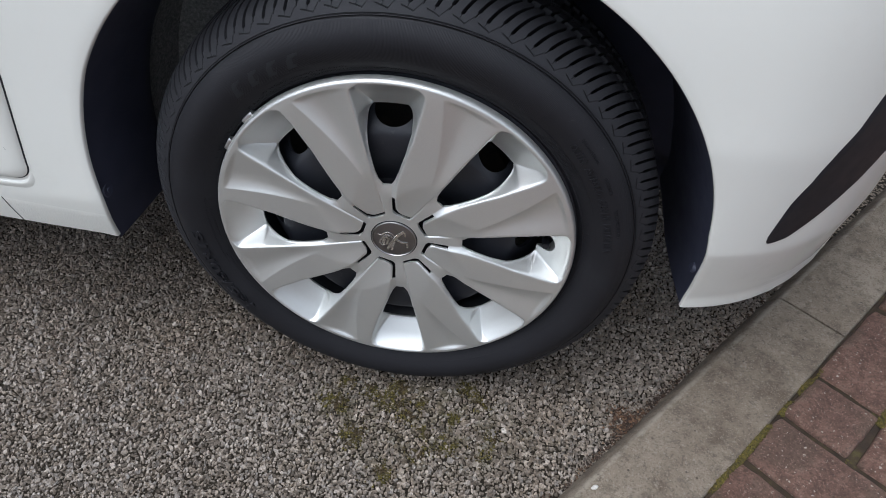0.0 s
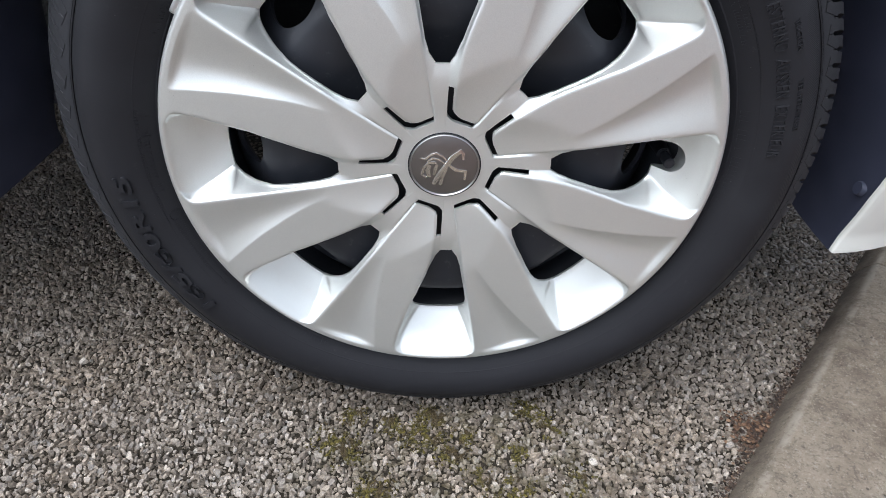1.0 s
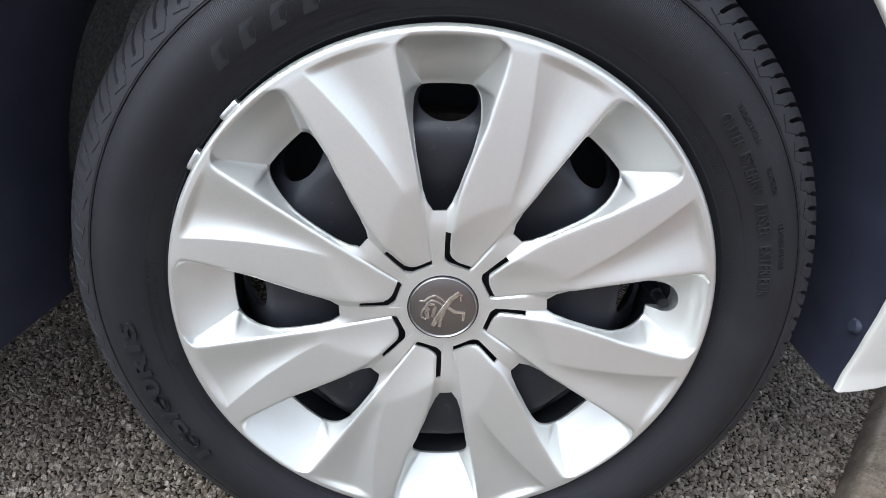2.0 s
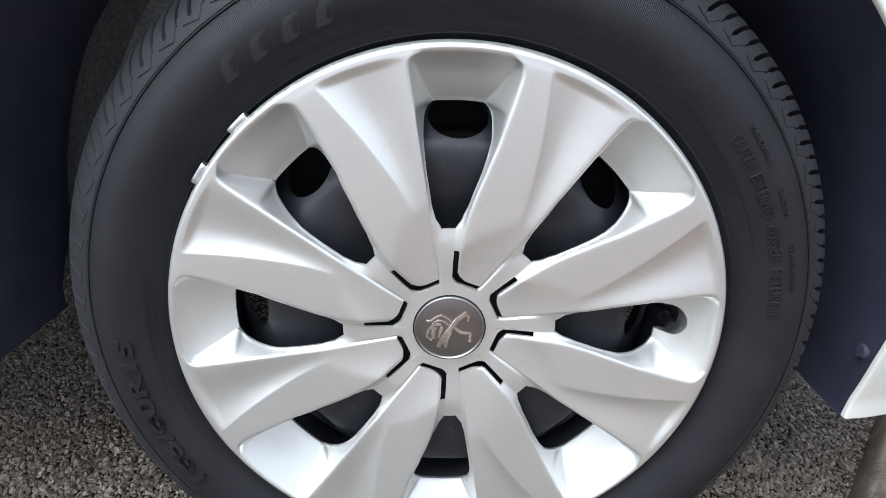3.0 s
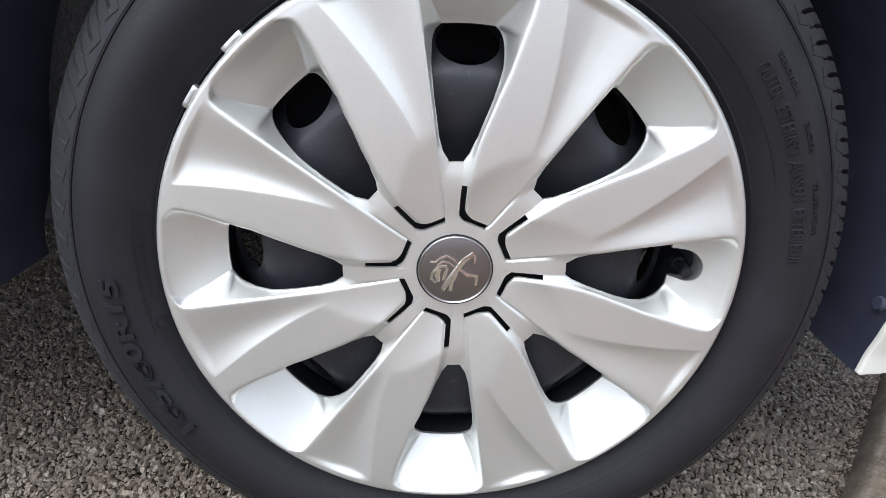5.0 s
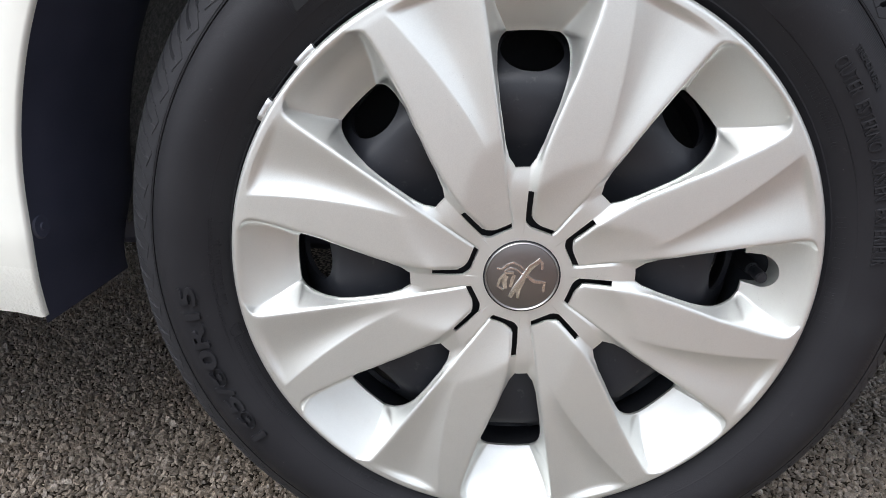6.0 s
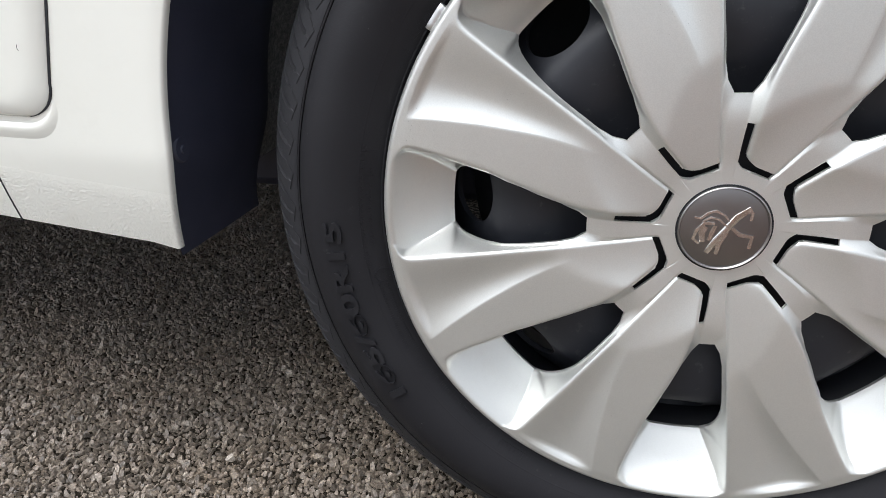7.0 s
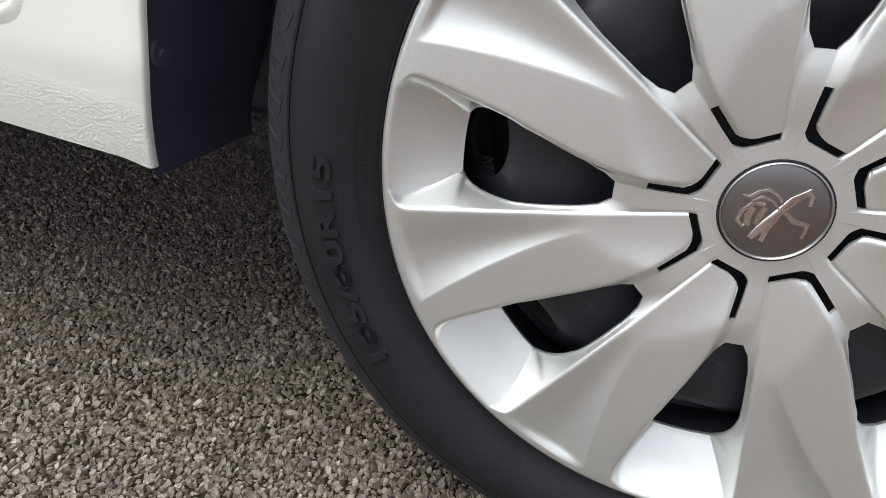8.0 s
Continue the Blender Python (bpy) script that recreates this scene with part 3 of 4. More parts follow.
wheel = part("wheel", lathe([(0.03, 0.020), (0.05, 0.024), (0.075, 0.0225), (0.090, 0.0165), (0.105, 0.0115), (0.120, 0.0105), (0.129, 0.0113), (0.1335, 0.0130), (0.1375, 0.0165), (0.145, 0.0252), (0.152, 0.0335), (0.159, 0.0418), (0.1645, 0.0490), (0.168, 0.0570), (0.168, 0.0600), (0.164, 0.0600), (0.1605, 0.0500), (0.155, 0.0428), (0.148, 0.0345), (0.141, 0.0262), (0.1345, 0.0188), (0.130, 0.0165), (0.105, 0.0150), (0.075, 0.0265), (0.05, 0.028), (0.03, 0.024), (0.03, 0.020)], 160), STEEL, car, "black enamelled steel wheel with round vent holes", 35)
wheel.location = (0, 0, HUB)


def cut_vents(ob):
    """Eight round vent holes through the steel disc."""
    bm = bmesh.new()
    for k in range(8):
        a = radians(45 * k)
        lean = (Vector((math.cos(a), 0, math.sin(a))) * 0.77 + Vector((0, -0.64, 0))).to_track_quat("Z", "Y").to_matrix().to_4x4()
        m = Matrix.Translation((0.1508 * math.cos(a), 0.0318, 0.1508 * math.sin(a))) @ lean
        bmesh.ops.create_cone(bm, cap_ends=True, segments=32, radius1=0.0216, radius2=0.0216, depth=0.026, matrix=m)
    tool = new("vent_tool", mesh_of("vent_tool", bm, STEEL, 0))
    tool.location = ob.location
    mod = ob.modifiers.new("vents", "BOOLEAN")
    mod.object, mod.operation, mod.solver = tool, "DIFFERENCE", "EXACT"
    bpy.context.view_layer.update()
    got = bpy.data.meshes.new_from_object(ob.evaluated_get(bpy.context.evaluated_depsgraph_get()))
    ob.modifiers.clear()
    ob.data = got
    bpy.data.objects.remove(tool)


cut_vents(wheel)
part("rim_barrel", lathe([(0.2045, 0.0075), (0.2010, 0.0060), (0.1960, 0.0075), (0.1925, 0.014), (0.1900, 0.024), (0.1830, 0.030), (0.1715, 0.044), (0.1690, 0.060), (0.1700, 0.075), (0.1880, 0.100), (0.1900, 0.130), (0.2030, 0.142)], 128), STEEL, wheel, "black rim barrel")
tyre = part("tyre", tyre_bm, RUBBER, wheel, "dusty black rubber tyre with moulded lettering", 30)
tyre.location = OFF_CENTRE
cover = part("wheel_cover", cover_mesh(), SILVER, wheel, "silver plastic wheel cover with eight swept spokes", 42)

# backing behind the slots, brake disc deep inside
part("slot_backing", lathe([(0.012, 0.013), (0.070, 0.013), (0.070, 0.018), (0.012, 0.018), (0.012, 0.013)], 64), PLASTIC, wheel)
part("brake_disc", lathe([(0.02, 0.085), (0.1265, 0.085), (0.128, 0.087), (0.128, 0.105), (0.02, 0.105)], 96), IRON, wheel, "rusty brake disc")
part("brake_backplate", lathe([(0.02, 0.112), (0.150, 0.112), (0.160, 0.108), (0.1605, 0.110), (0.150, 0.115), (0.02, 0.115)], 96), STEEL, wheel, "black brake backplate")

# badge: dark grey disc with a chrome edge
part("badge", lathe([(0.0001, -0.0066), (0.008, -0.0064), (0.016, -0.0059), (0.022, -0.0052), (0.0244, -0.0046), (0.0246, -0.002)], 72), BADGE_GREY, wheel, "dark grey round badge")
part("badge_ring", lathe([(0.0243, -0.0040), (0.0246, -0.0054), (0.0251, -0.0058), (0.0257, -0.0054), (0.0261, -0.0035), (0.0263, 0.001)], 96), RING_GREY, wheel, "thin worn metal ring")
# black ring added for the dark of the gap round the badge
part("badge_seat", lathe([(0.0255, -0.0030), (0.0262, -0.0044), (0.0269, -0.0043), (0.0272, -0.0030)], 96), PLASTIC, wheel, "black ring drawn for the shaded gap round the badge")

def sidewall_y(r):
    pts = [p for p in half if p[0] < 0.275]
    return float(np.interp(r, [p[0] for p in pts], [p[1] for p in pts]))


def on_sidewall(bm, lift=0.0009):
    """Wraps a flat mesh (x = degrees clockwise, y = radius, z = 0 or 1) on to the tyre's side."""
    for v in bm.verts:
        a, r, up = radians(v.co.x), v.co.y, v.co.z
        y = sidewall_y(r) - (lift if up > 0.5 else -0.0006)
        v.co = (r * math.cos(a), y, r * math.sin(a))


def lettering(words, start, end, r0, height, bold=0.012, lift=0.0009):
    """Raised letters round the sidewall, read clockwise, their tops outwards."""
    cu = bpy.data.curves.new("letters", "FONT")
    cu.body, cu.extrude, cu.size, cu.offset = words, 0.5, 1.0, bold
    ob = new("letters", cu)
    bpy.context.view_layer.update()
    me = bpy.data.meshes.new_from_object(ob.evaluated_get(bpy.context.evaluated_depsgraph_get()))
    bpy.data.objects.remove(ob)
    bm = bmesh.new()
    bm.from_mesh(me)
    bpy.data.meshes.remove(me)
    xs, ys = [v.co.x for v in bm.verts], [v.co.y for v in bm.verts]
    x0, x1, y0, y1 = min(xs), max(xs), 0.0, max(ys)
    for v in bm.verts:
        v.co = (start + (end - start) * (v.co.x - x0) / (x1 - x0), r0 + height * v.co.y / y1, 1.0 if v.co.z > 0 else 0.0)
    on_sidewall(bm, lift)
    part("tyre_lettering", bm, RUBBER, wheel, "raised rubber lettering", 0).location = OFF_CENTRE


def print_bars(start, end, r0, height, count, fill=0.7, seed=1, lift=0.0005):
    """Moulded small print too fine to read: plain raised bars."""
    rng = random.Random(seed)
    bm = bmesh.new()
    step = (end - start) / count
    for i in range(count):
        if rng.random() < 0.14:
            continue
        a0 = start + step * (i + 0.5 * (1 - fill))
        a1 = a0 + step * fill * rng.uniform(0.6, 1.0)
        q = []
        tall = height * rng.choice((1.0, 1.0, 0.65))
        for z in (0.0, 1.0):
            q.append([bm.verts.new((a, r, z)) for a, r in ((a0, r0), (a1, r0), (a1, r0 + tall), (a0, r0 + tall))])
        bm.faces.new(q[1])
        for k in range(4):
            bm.faces.new((q[0][k], q[0][(k + 1) % 4], q[1][(k + 1) % 4], q[1][k]))
    on_sidewall(bm, lift)
    bmesh.ops.recalc_face_normals(bm, faces=bm.faces)
    part("moulded_print", bm, RUBBER, wheel, "", 0).location = OFF_CENTRE


lettering("165/60R15", -144.5, -177.0, 0.2325, 0.0115, 0.028, 0.0023)
lettering("OUTER  ESTERNO  AUSSEN  EXTERIEUR", 41.0, 5.0, 0.2292, 0.0082)
lettering("TREADWEAR", 41.0, 33.5, 0.2425, 0.0036)
lettering("TRACTION", 29.0, 24.0, 0.2425, 0.0036)
lettering("TEMPERATURE", 19.0, 10.0, 0.2425, 0.0036)


def maker_shapes():
    """Four plain slanted shapes, smoother than the ribbed band that they stand on."""
    bm = bmesh.new()
    for a0 in (131.0, 125.4, 119.8, 114.2):
        q = []
        for z in (0.0, 1.0):
            q.append([bm.verts.new((a0 + da, 0.2265 + dr, z)) for da, dr in ((0.0, 0.0), (-2.4, 0.0), (-3.4, 0.005), (-4.4, 0.0135), (-2.0, 0.0135), (-0.9, 0.008))])
        bm.faces.new(q[1])
        for k in range(6):
            bm.faces.new((q[0][k], q[0][(k + 1) % 6], q[1][(k + 1) % 6], q[1][k]))
    on_sidewall(bm, 0.0004)
    bmesh.ops.recalc_face_normals(bm, faces=bm.faces)
    part("moulded_print", bm, SMOOTH_RUBBER, wheel, "", 0).location = OFF_CENTRE


maker_shapes()
for k, (a0, a1, r0, h, n) in enumerate(((152, 140, 0.2105, 0.0024, 30), (133, 78, 0.2105, 0.0024, 130), (126, 100, 0.2145, 0.0022, 64), (47, 27, 0.2125, 0.0026, 36), (46, 29, 0.2165, 0.0026, 30), (14, -8, 0.2100, 0.0048, 22), (-168, -190, 0.2185, 0.0026, 34), (-172, -186, 0.2140, 0.0026, 22), (-128, -168, 0.2112, 0.0024, 84), (-146, -166, 0.2150, 0.0022, 46), (-118, -127, 0.2120, 0.0040, 10), (-205, -222, 0.2110, 0.0028, 26))):
    print_bars(a0, a1, r0, h, n, 0.72, k + 11)


def moulded_line(pts, width=0.0006, lift=0.0006):
    """A thin raised line on the sidewall through (degrees, radius) points."""
    bm = bmesh.new()
    rows = []
    for i, (deg, r) in enumerate(pts):
        p, q = pts[max(0, i - 1)], pts[min(len(pts) - 1, i + 1)]
        d = Vector((radians(q[0] - p[0]) * r, q[1] - p[1])).normalized() * width / 2
        da, dr = math.degrees(-d.y / r), d.x
        rows.append([bm.verts.new((deg + da * f, r + dr * f, z)) for f, z in ((-1, 0.0), (-0.7, 1.0), (0.7, 1.0), (1, 0.0))])
    grid_faces(bm, rows)
    on_sidewall(bm, lift)
    bmesh.ops.recalc_face_normals(bm, faces=bm.faces)
    part("moulded_line", bm, RUBBER, wheel, "", 0).location = OFF_CENTRE


moulded_line([(-165.0, 0.2198)] + [(-166.0 - 0.95 * k, 0.2200) for k in range(18)] + [(-183.4, 0.2196), (-184.2, 0.2186), (-184.5, 0.2172), (-184.5, 0.2125)])
moulded_line([(-188.8, 0.2120), (-188.8, 0.2205), (-189.6, 0.2198)], 0.0007)
moulded_line([(-166.3 + 1.25 * math.cos(2 * math.pi * k / 20), 0.2132 + 0.0046 * math.sin(2 * math.pi * k / 20)) for k in range(21)], 0.0007)
moulded_line([(20 + 1.2 * k, 0.2207) for k in range(28)], 0.0006)

# emblem: plain chrome strokes on the badge
def stroke(bm, pts, width):
    rows = []
    for i, (x, z) in enumerate(pts):
        p, q = pts[max(0, i - 1)], pts[min(len(pts) - 1, i + 1)]
        d = Vector((q[0] - p[0], q[1] - p[1])).normalized()
        w = width * (0.75 if i in (0, len(pts) - 1) else 1.0) / 2
        row = []
        for f, up in ((-1, 0.0), (-0.8, 0.45), (0.8, 0.45), (1, 0.0)):
            X, Z = x - d.y * w * f, z + d.x * w * f
            r = math.hypot(X, Z) / 1000
            y = float(np.interp(r, [0.0, 0.008, 0.016, 0.022, 0.025], [-0.0066, -0.0064, -0.0059, -0.0052, -0.0046]))
            row.append(bm.verts.new((X / 1000, y - up / 1000 + (0.0003 if up == 0 else 0), Z / 1000)))
        rows.append(row)
    grid_faces(bm, rows)


emblem = bmesh.new()
for pts, width in (([(-7.7, -15.2), (-5.6, -11), (-3.4, -6.4), (0.9, 0.6), (5.7, 8.2), (12.3, 13.8)], 4.4), ([(-2.2, -15.7), (-1.8, -8.6), (1.4, -1.4)], 3.6), ([(3.6, 1.6), (8.6, -2.3), (15.7, -3.3), (15.4, -10.6)], 3.2), ([(10.6, 13.4), (13.2, 11.4), (13.4, 6.6)], 2.6),
                   ([(-17.7, 6.3), (-14, 5.9), (-10.6, 9.4), (-6.3, 11.2), (-1.4, 8.9), (1.4, 5.6)], 1.7), ([(-12.6, 4.2), (-8.6, 7.0), (-4.0, 6.2), (0.6, 2.6)], 1.5), ([(-6.0, 3.6), (-11.4, 3.2), (-15.4, -1.6), (-16.4, -7.0), (-12.6, -9.8)], 2.4), ([(-10.6, 1.4), (-12.2, -3.0), (-11.0, -8.6)], 4.4), ([(-5.4, 2.4), (-6.8, -2.0), (-7.6, -7.2)], 3.4)):
    stroke(emblem, pts, width)
bmesh.ops.recalc_face_normals(emblem, faces=emblem.faces)
part("badge_emblem", emblem, CHROME, wheel, "raised chrome emblem strokes", 60)


def weight_clip(deg, length):
    """Clip-on balance weight over the rim's edge."""
    bm = bmesh.new()
    rows = []
    span = math.degrees(length / 0.204)
    for i in range(9):
        a = radians(deg - span / 2 + span * i / 8)
        end = 0.0008 if i in (0, 8) else 0.0
        rows.append([bm.verts.new((r * math.cos(a), y, r * math.sin(a))) for r, y in ((0.2010, 0.002), (0.2015, -0.0030 + end), (0.2026, -0.0042 + end), (0.2051, -0.0044 + end), (0.2065, -0.0034 + end), (0.2070, 0.004))])
    grid_faces(bm, rows)
    bm.faces.new(rows[0])
    bm.faces.new(list(reversed(rows[-1])))
    bmesh.ops.recalc_face_normals(bm, faces=bm.faces)
    part("balance_weight", bm, LEAD, wheel, "clip-on zinc balance weight", 50)


weight_clip(135.0, 0.0158)
weight_clip(147.4, 0.0152)

stem = bmesh.new()
for r0, r1, y0, y1 in ((0.0042, 0.0042, 0.010, 0.022), (0.0036, 0.0036, 0.022, 0.026), (0.0048, 0.0065, 0.026, 0.050)):
    bmesh.ops.create_cone(stem, cap_ends=True, segments=24, radius1=r0, radius2=r1, depth=y1 - y0, matrix=Matrix.Translation((0.1715, (y0 + y1) / 2, -0.001)) @ pose(0, 0, 0, -90, 0, 0))
bmesh.ops.bevel(stem, geom=[e for e in stem.edges if e.calc_face_angle(0) > 1], offset=0.0008, segments=2, affect="EDGES")
part("valve_stem", stem, PLASTIC, wheel, "black rubber tyre valve with a cap", 40)

# ---- the car's body round the wheel ----
ARCH_X, ARCH_Z = -0.004, 0.300


def skin_y(x, z):
    """Depth of the outer skin: upright, tucked in low down, rounding off to the nose."""
    y = -0.013
    front = sstep(x, 0.1, 0.25)
    low = max(0.0, 0.302 - z)
    y += (0.10 * low + 1.3 * low * low) * (1 - front) + front * (0.20 * min(low, 0.097) + 0.09 * max(0.0, 0.44 - max(z, 0.205)) + 0.10 * max(0.0, low - 0.097))
    y += 2.6 * max(0.0, x - 0.33) ** 2 + 0.8 * max(0.0, x - 0.44) ** 2
    y += 0.10 * max(0.0, z - 0.52) ** 2 * 4
    if x < -0.30:
        y += 0.008 * sstep(-x, 0.30, 0.9)
    return y


TOP = 0.86
NOSE = 0.70


def clip_rect(x0, x1, z0, z1, climb=0.0, start=-0.335):
    def reach(a):
        ca, sa = math.cos(a), math.sin(a)
        best = 9.0
        if ca > 1e-6: best = min(best, (x1 - ARCH_X) / ca)
        if ca < -1e-6: best = min(best, (x0 - ARCH_X) / ca)
        if sa > 1e-6: best = min(best, (z1 - ARCH_Z) / sa)
        if sa < -1e-6: best = min(best, (z0 - ARCH_Z + climb * (start - ARCH_X)) / (sa + climb * ca))
        return best
    return reach


LIP = curve_of([-40, -20, -8, 5, 30, 60, 120, 150, 162, 172, 177, 180, 183.2, 187.5, 190.6, 195, 210], [0.378, 0.372, 0.354, 0.342, 0.336, 0.329, 0.336, 0.3400, 0.338, 0.3371, 0.3366, 0.3371, 0.3406, 0.3468, 0.3522, 0.359, 0.370], 1.6)


def arch_skin(a0, a1, n, reach):
    """Skin fanned out from the wheel arch's rolled lip to an outer line."""
    bm = bmesh.new()
    rows = []
    for i in range(n + 1):
        deg = a0 + (a1 - a0) * i / n
        ca, sa = math.cos(radians(deg)), math.sin(radians(deg))
        lip, far = LIP(deg), max(LIP(deg) + 0.002, reach(radians(deg)))
        row = []
        for d, y in ((-0.0010, 0.0050), (-0.0010, 0.0030), (-0.0007, 0.0014), (0.0, 0.0004), (0.0012, 0.0)):
            x, z = ARCH_X + (lip + d) * ca, ARCH_Z + (lip + d) * sa
            row.append(bm.verts.new((x, skin_y(x, z) + y, z)))
        for f in [0.02, 0.05, 0.1, 0.16, 0.23, 0.31, 0.4, 0.5, 0.6, 0.7, 0.8, 0.9, 1.0]:
            rr = lip + 0.0012 + (far - lip - 0.0012) * f
            x, z = ARCH_X + rr * ca, ARCH_Z + rr * sa
            row.append(bm.verts.new((x, skin_y(x, z), z)))
        x, z = row[-1].co.x, row[-1].co.z
        row.append(bm.verts.new((x, row[-1].co.y + 0.03, z + (0.003 if z < 0.3 else 0.0))))
        rows.append(row)
    grid_faces(bm, rows)
    bmesh.ops.recalc_face_normals(bm, faces=bm.faces)
    return bm


part("front_bumper", arch_skin(-17.9, 58, 90, clip_rect(-2, NOSE, 0.186, TOP)), WHITE, car, "white bumper corner with a pointed lower tip", 50)
part("front_wing", arch_skin(58, 190.6, 120, clip_rect(-0.80, 2, 0.2372, TOP, 0.095, -0.349)), WHITE, car, "white front wing, pebbled along its lower edge", 50)


def rounded_outline(x0, x1, z0, z1, r, n=10):
    """Door edge: from the top of its front edge down round the lower corner and back."""
    pts = [(x1 + 0.2 * (z - z0), z) for z in np.linspace(z1, z0 + r, 14)]
    cx, cz = x1 + 0.2 * r - r, z0 + r
    for i in range(1, n + 1):
        a = radians(-90 * i / n)
        pts.append((cx + r * math.cos(a), cz + r * math.sin(a)))
    pts += [(x, z0) for x in np.linspace(cx - 0.02, x0, 10)]
    return pts


DOOR = rounded_outline(-1.15, -0.4185, 0.3250, TOP, 0.022)


def door_skin(raise_by=0.0034):
    bm = bmesh.new()
    rows = []
    for x, z in DOOR:
        tx, tz = -1.15, TOP
        row = [bm.verts.new((x, skin_y(x, z) + 0.006, z)), bm.verts.new((x, skin_y(x, z) + 0.0006, z))]
        for f in (0.0, 0.004, 0.02, 0.15, 0.35, 0.6, 0.85, 1.0):
            px, pz = x + (tx - x) * f, z + (tz - z) * f
            row.append(bm.verts.new((px, skin_y(px, pz) - raise_by * sstep(f, -0.002, 0.006), pz)))
        rows.append(row)
    grid_faces(bm, rows)
    bmesh.ops.recalc_face_normals(bm, faces=bm.faces)
    return bm


def strip_along(pts, out, width, lift, fade=0):
    """A narrow ribbon lying on the skin beside a line."""
    bm = bmesh.new()
    rows = []
    for i, (x, z) in enumerate(pts):
        p, q = pts[max(0, i - 1)], pts[min(len(pts) - 1, i + 1)]
        d = Vector((q[0] - p[0], q[1] - p[1])).normalized()
        nx, nz = -d.y * out, d.x * out
        row = []
        for w, l in ((0.0, 0.0), (0.15, lift), (0.85, lift), (1.0, 0.0)):
            thin = width * w * (1 - 0.75 * sstep(i, len(pts) - fade, len(pts) - 1)) if fade else width * w
            X, Z = x + nx * thin, z + nz * thin
            row.append(bm.verts.new((X, skin_y(X, Z) + 0.001 - l, Z)))
        rows.append(row)
    grid_faces(bm, rows)
    bmesh.ops.recalc_face_normals(bm, faces=bm.faces)
    return bm


door = part("front_door", door_skin(), WHITE, car, "white door with a rounded lower corner", 50)
CORNER = 18
part("shut_gap", strip_along(DOOR[:CORNER + 5], 1, 0.0021, 0.0016, 8), PLASTIC, car, "dark shut line")


def door_ledge():
    """Rounded white ledge in the sill below the door, with a shaded groove above it."""
    bm = bmesh.new()
    rows = []
    line = DOOR[CORNER - 4:]
    for i, (x, z) in enumerate(line):
        p, q = line[max(0, i - 1)], line[min(len(line) - 1, i + 1)]
        d = Vector((q[0] - p[0], q[1] - p[1])).normalized()
        nx, nz = -d.y, d.x
        grow = sstep(i, 0, 7)
        row = []
        for w, lift in ((0.0, 0.0), (0.0012, 0.0002), (0.0040, 0.0002), (0.0050, 0.0012), (0.0062, 0.0020), (0.0080, 0.0022), (0.0105, 0.0016), (0.0135, 0.0007), (0.0165, -0.0003)):
            X, Z = x + nx * w * (0.3 + 0.7 * grow), z + nz * w * (0.3 + 0.7 * grow)
            row.append(bm.verts.new((X, skin_y(X, Z) - lift * grow + 0.0003, Z)))
        rows.append(row)
    grid_faces(bm, rows)
    bmesh.ops.recalc_face_normals(bm, faces=bm.faces)
    return bm


part("door_ledge", door_ledge(), WHITE, car, "rounded white sill ledge under the door", 60)
part("sill_seam", strip_along([(-0.4665 - 0.0045 * f, 0.2470 + 0.0440 * f) for f in np.linspace(0, 1, 8)], 1, 0.0014, 0.0014), PLASTIC, car)

part("paint_scratch", strip_along([(-0.4267 - 0.0008 * math.sin(math.pi * f), 0.3664 + 0.0036 * f) for f in np.linspace(0, 1, 8)], 1, 0.0004, 0.0045), PLASTIC, door, "small dark curved scratch")


def fog_trim():
    """Black trim inlaid in the bumper corner: a curved blade, wider upwards."""
    bm = bmesh.new()
    rows = []
    for f in np.linspace(0, 1, 40):
        z = 0.3195 + 0.23 * f ** 1.5
        left = float(np.interp(z, [0.3195, 0.321, 0.330, 0.376, 0.415, 0.448, 0.481, 0.55], [0.401, 0.398, 0.3965, 0.402, 0.414, 0.427, 0.438, 0.460]))
        right = float(np.interp(z, [0.3195, 0.321, 0.325, 0.346, 0.369, 0.388, 0.44, 0.55], [0.403, 0.412, 0.423, 0.445, 0.466, 0.482, 0.512, 0.55]))
        row = []
        for q in (0, 0.06, 0.12, 0.35, 0.65, 0.88, 0.94, 1):
            x = left + (right - left) * q
            lift = 0.0012 if 0.05 < q < 0.95 else -0.001
            row.append(bm.verts.new((x, skin_y(x, z) - lift, z)))
        rows.append(row)
    grid_faces(bm, rows)
    bmesh.ops.recalc_face_normals(bm, faces=bm.faces)
    return bm


part("fog_lamp_trim", fog_trim(), PLASTIC, car, "black plastic blade-shaped trim")


def arch_sheet(section, d0, d1, n, lift_right=0.012, lift_left=0.001, taper=0.0):
    """A sheet bent round inside the arch from (inset from the lip, depth) pairs."""
    bm = bmesh.new()
    rows = []
    for i in range(n + 1):
        deg = d0 + (d1 - d0) * i / n
        a = radians(deg)
        row = []
        for inset, y in section:
            r = LIP(deg) - inset
            x, z = ARCH_X + r * math.cos(a), ARCH_Z + r * math.sin(a)
            y = y if y < 0.02 else 0.02 + (y - 0.02) * (1 - taper * sstep(deg, 177, 190))
            up = lift_left * sstep(deg, 172, 190) + lift_right * sstep(-deg, 0, 18)
            row.append(bm.verts.new((x, skin_y(x, z) + y, z + up * max(0.0, (y - 0.02) / 0.1) ** 2.2)))
        rows.append(row)
    grid_faces(bm, rows)
    bmesh.ops.recalc_face_normals(bm, faces=bm.faces)
    return bm


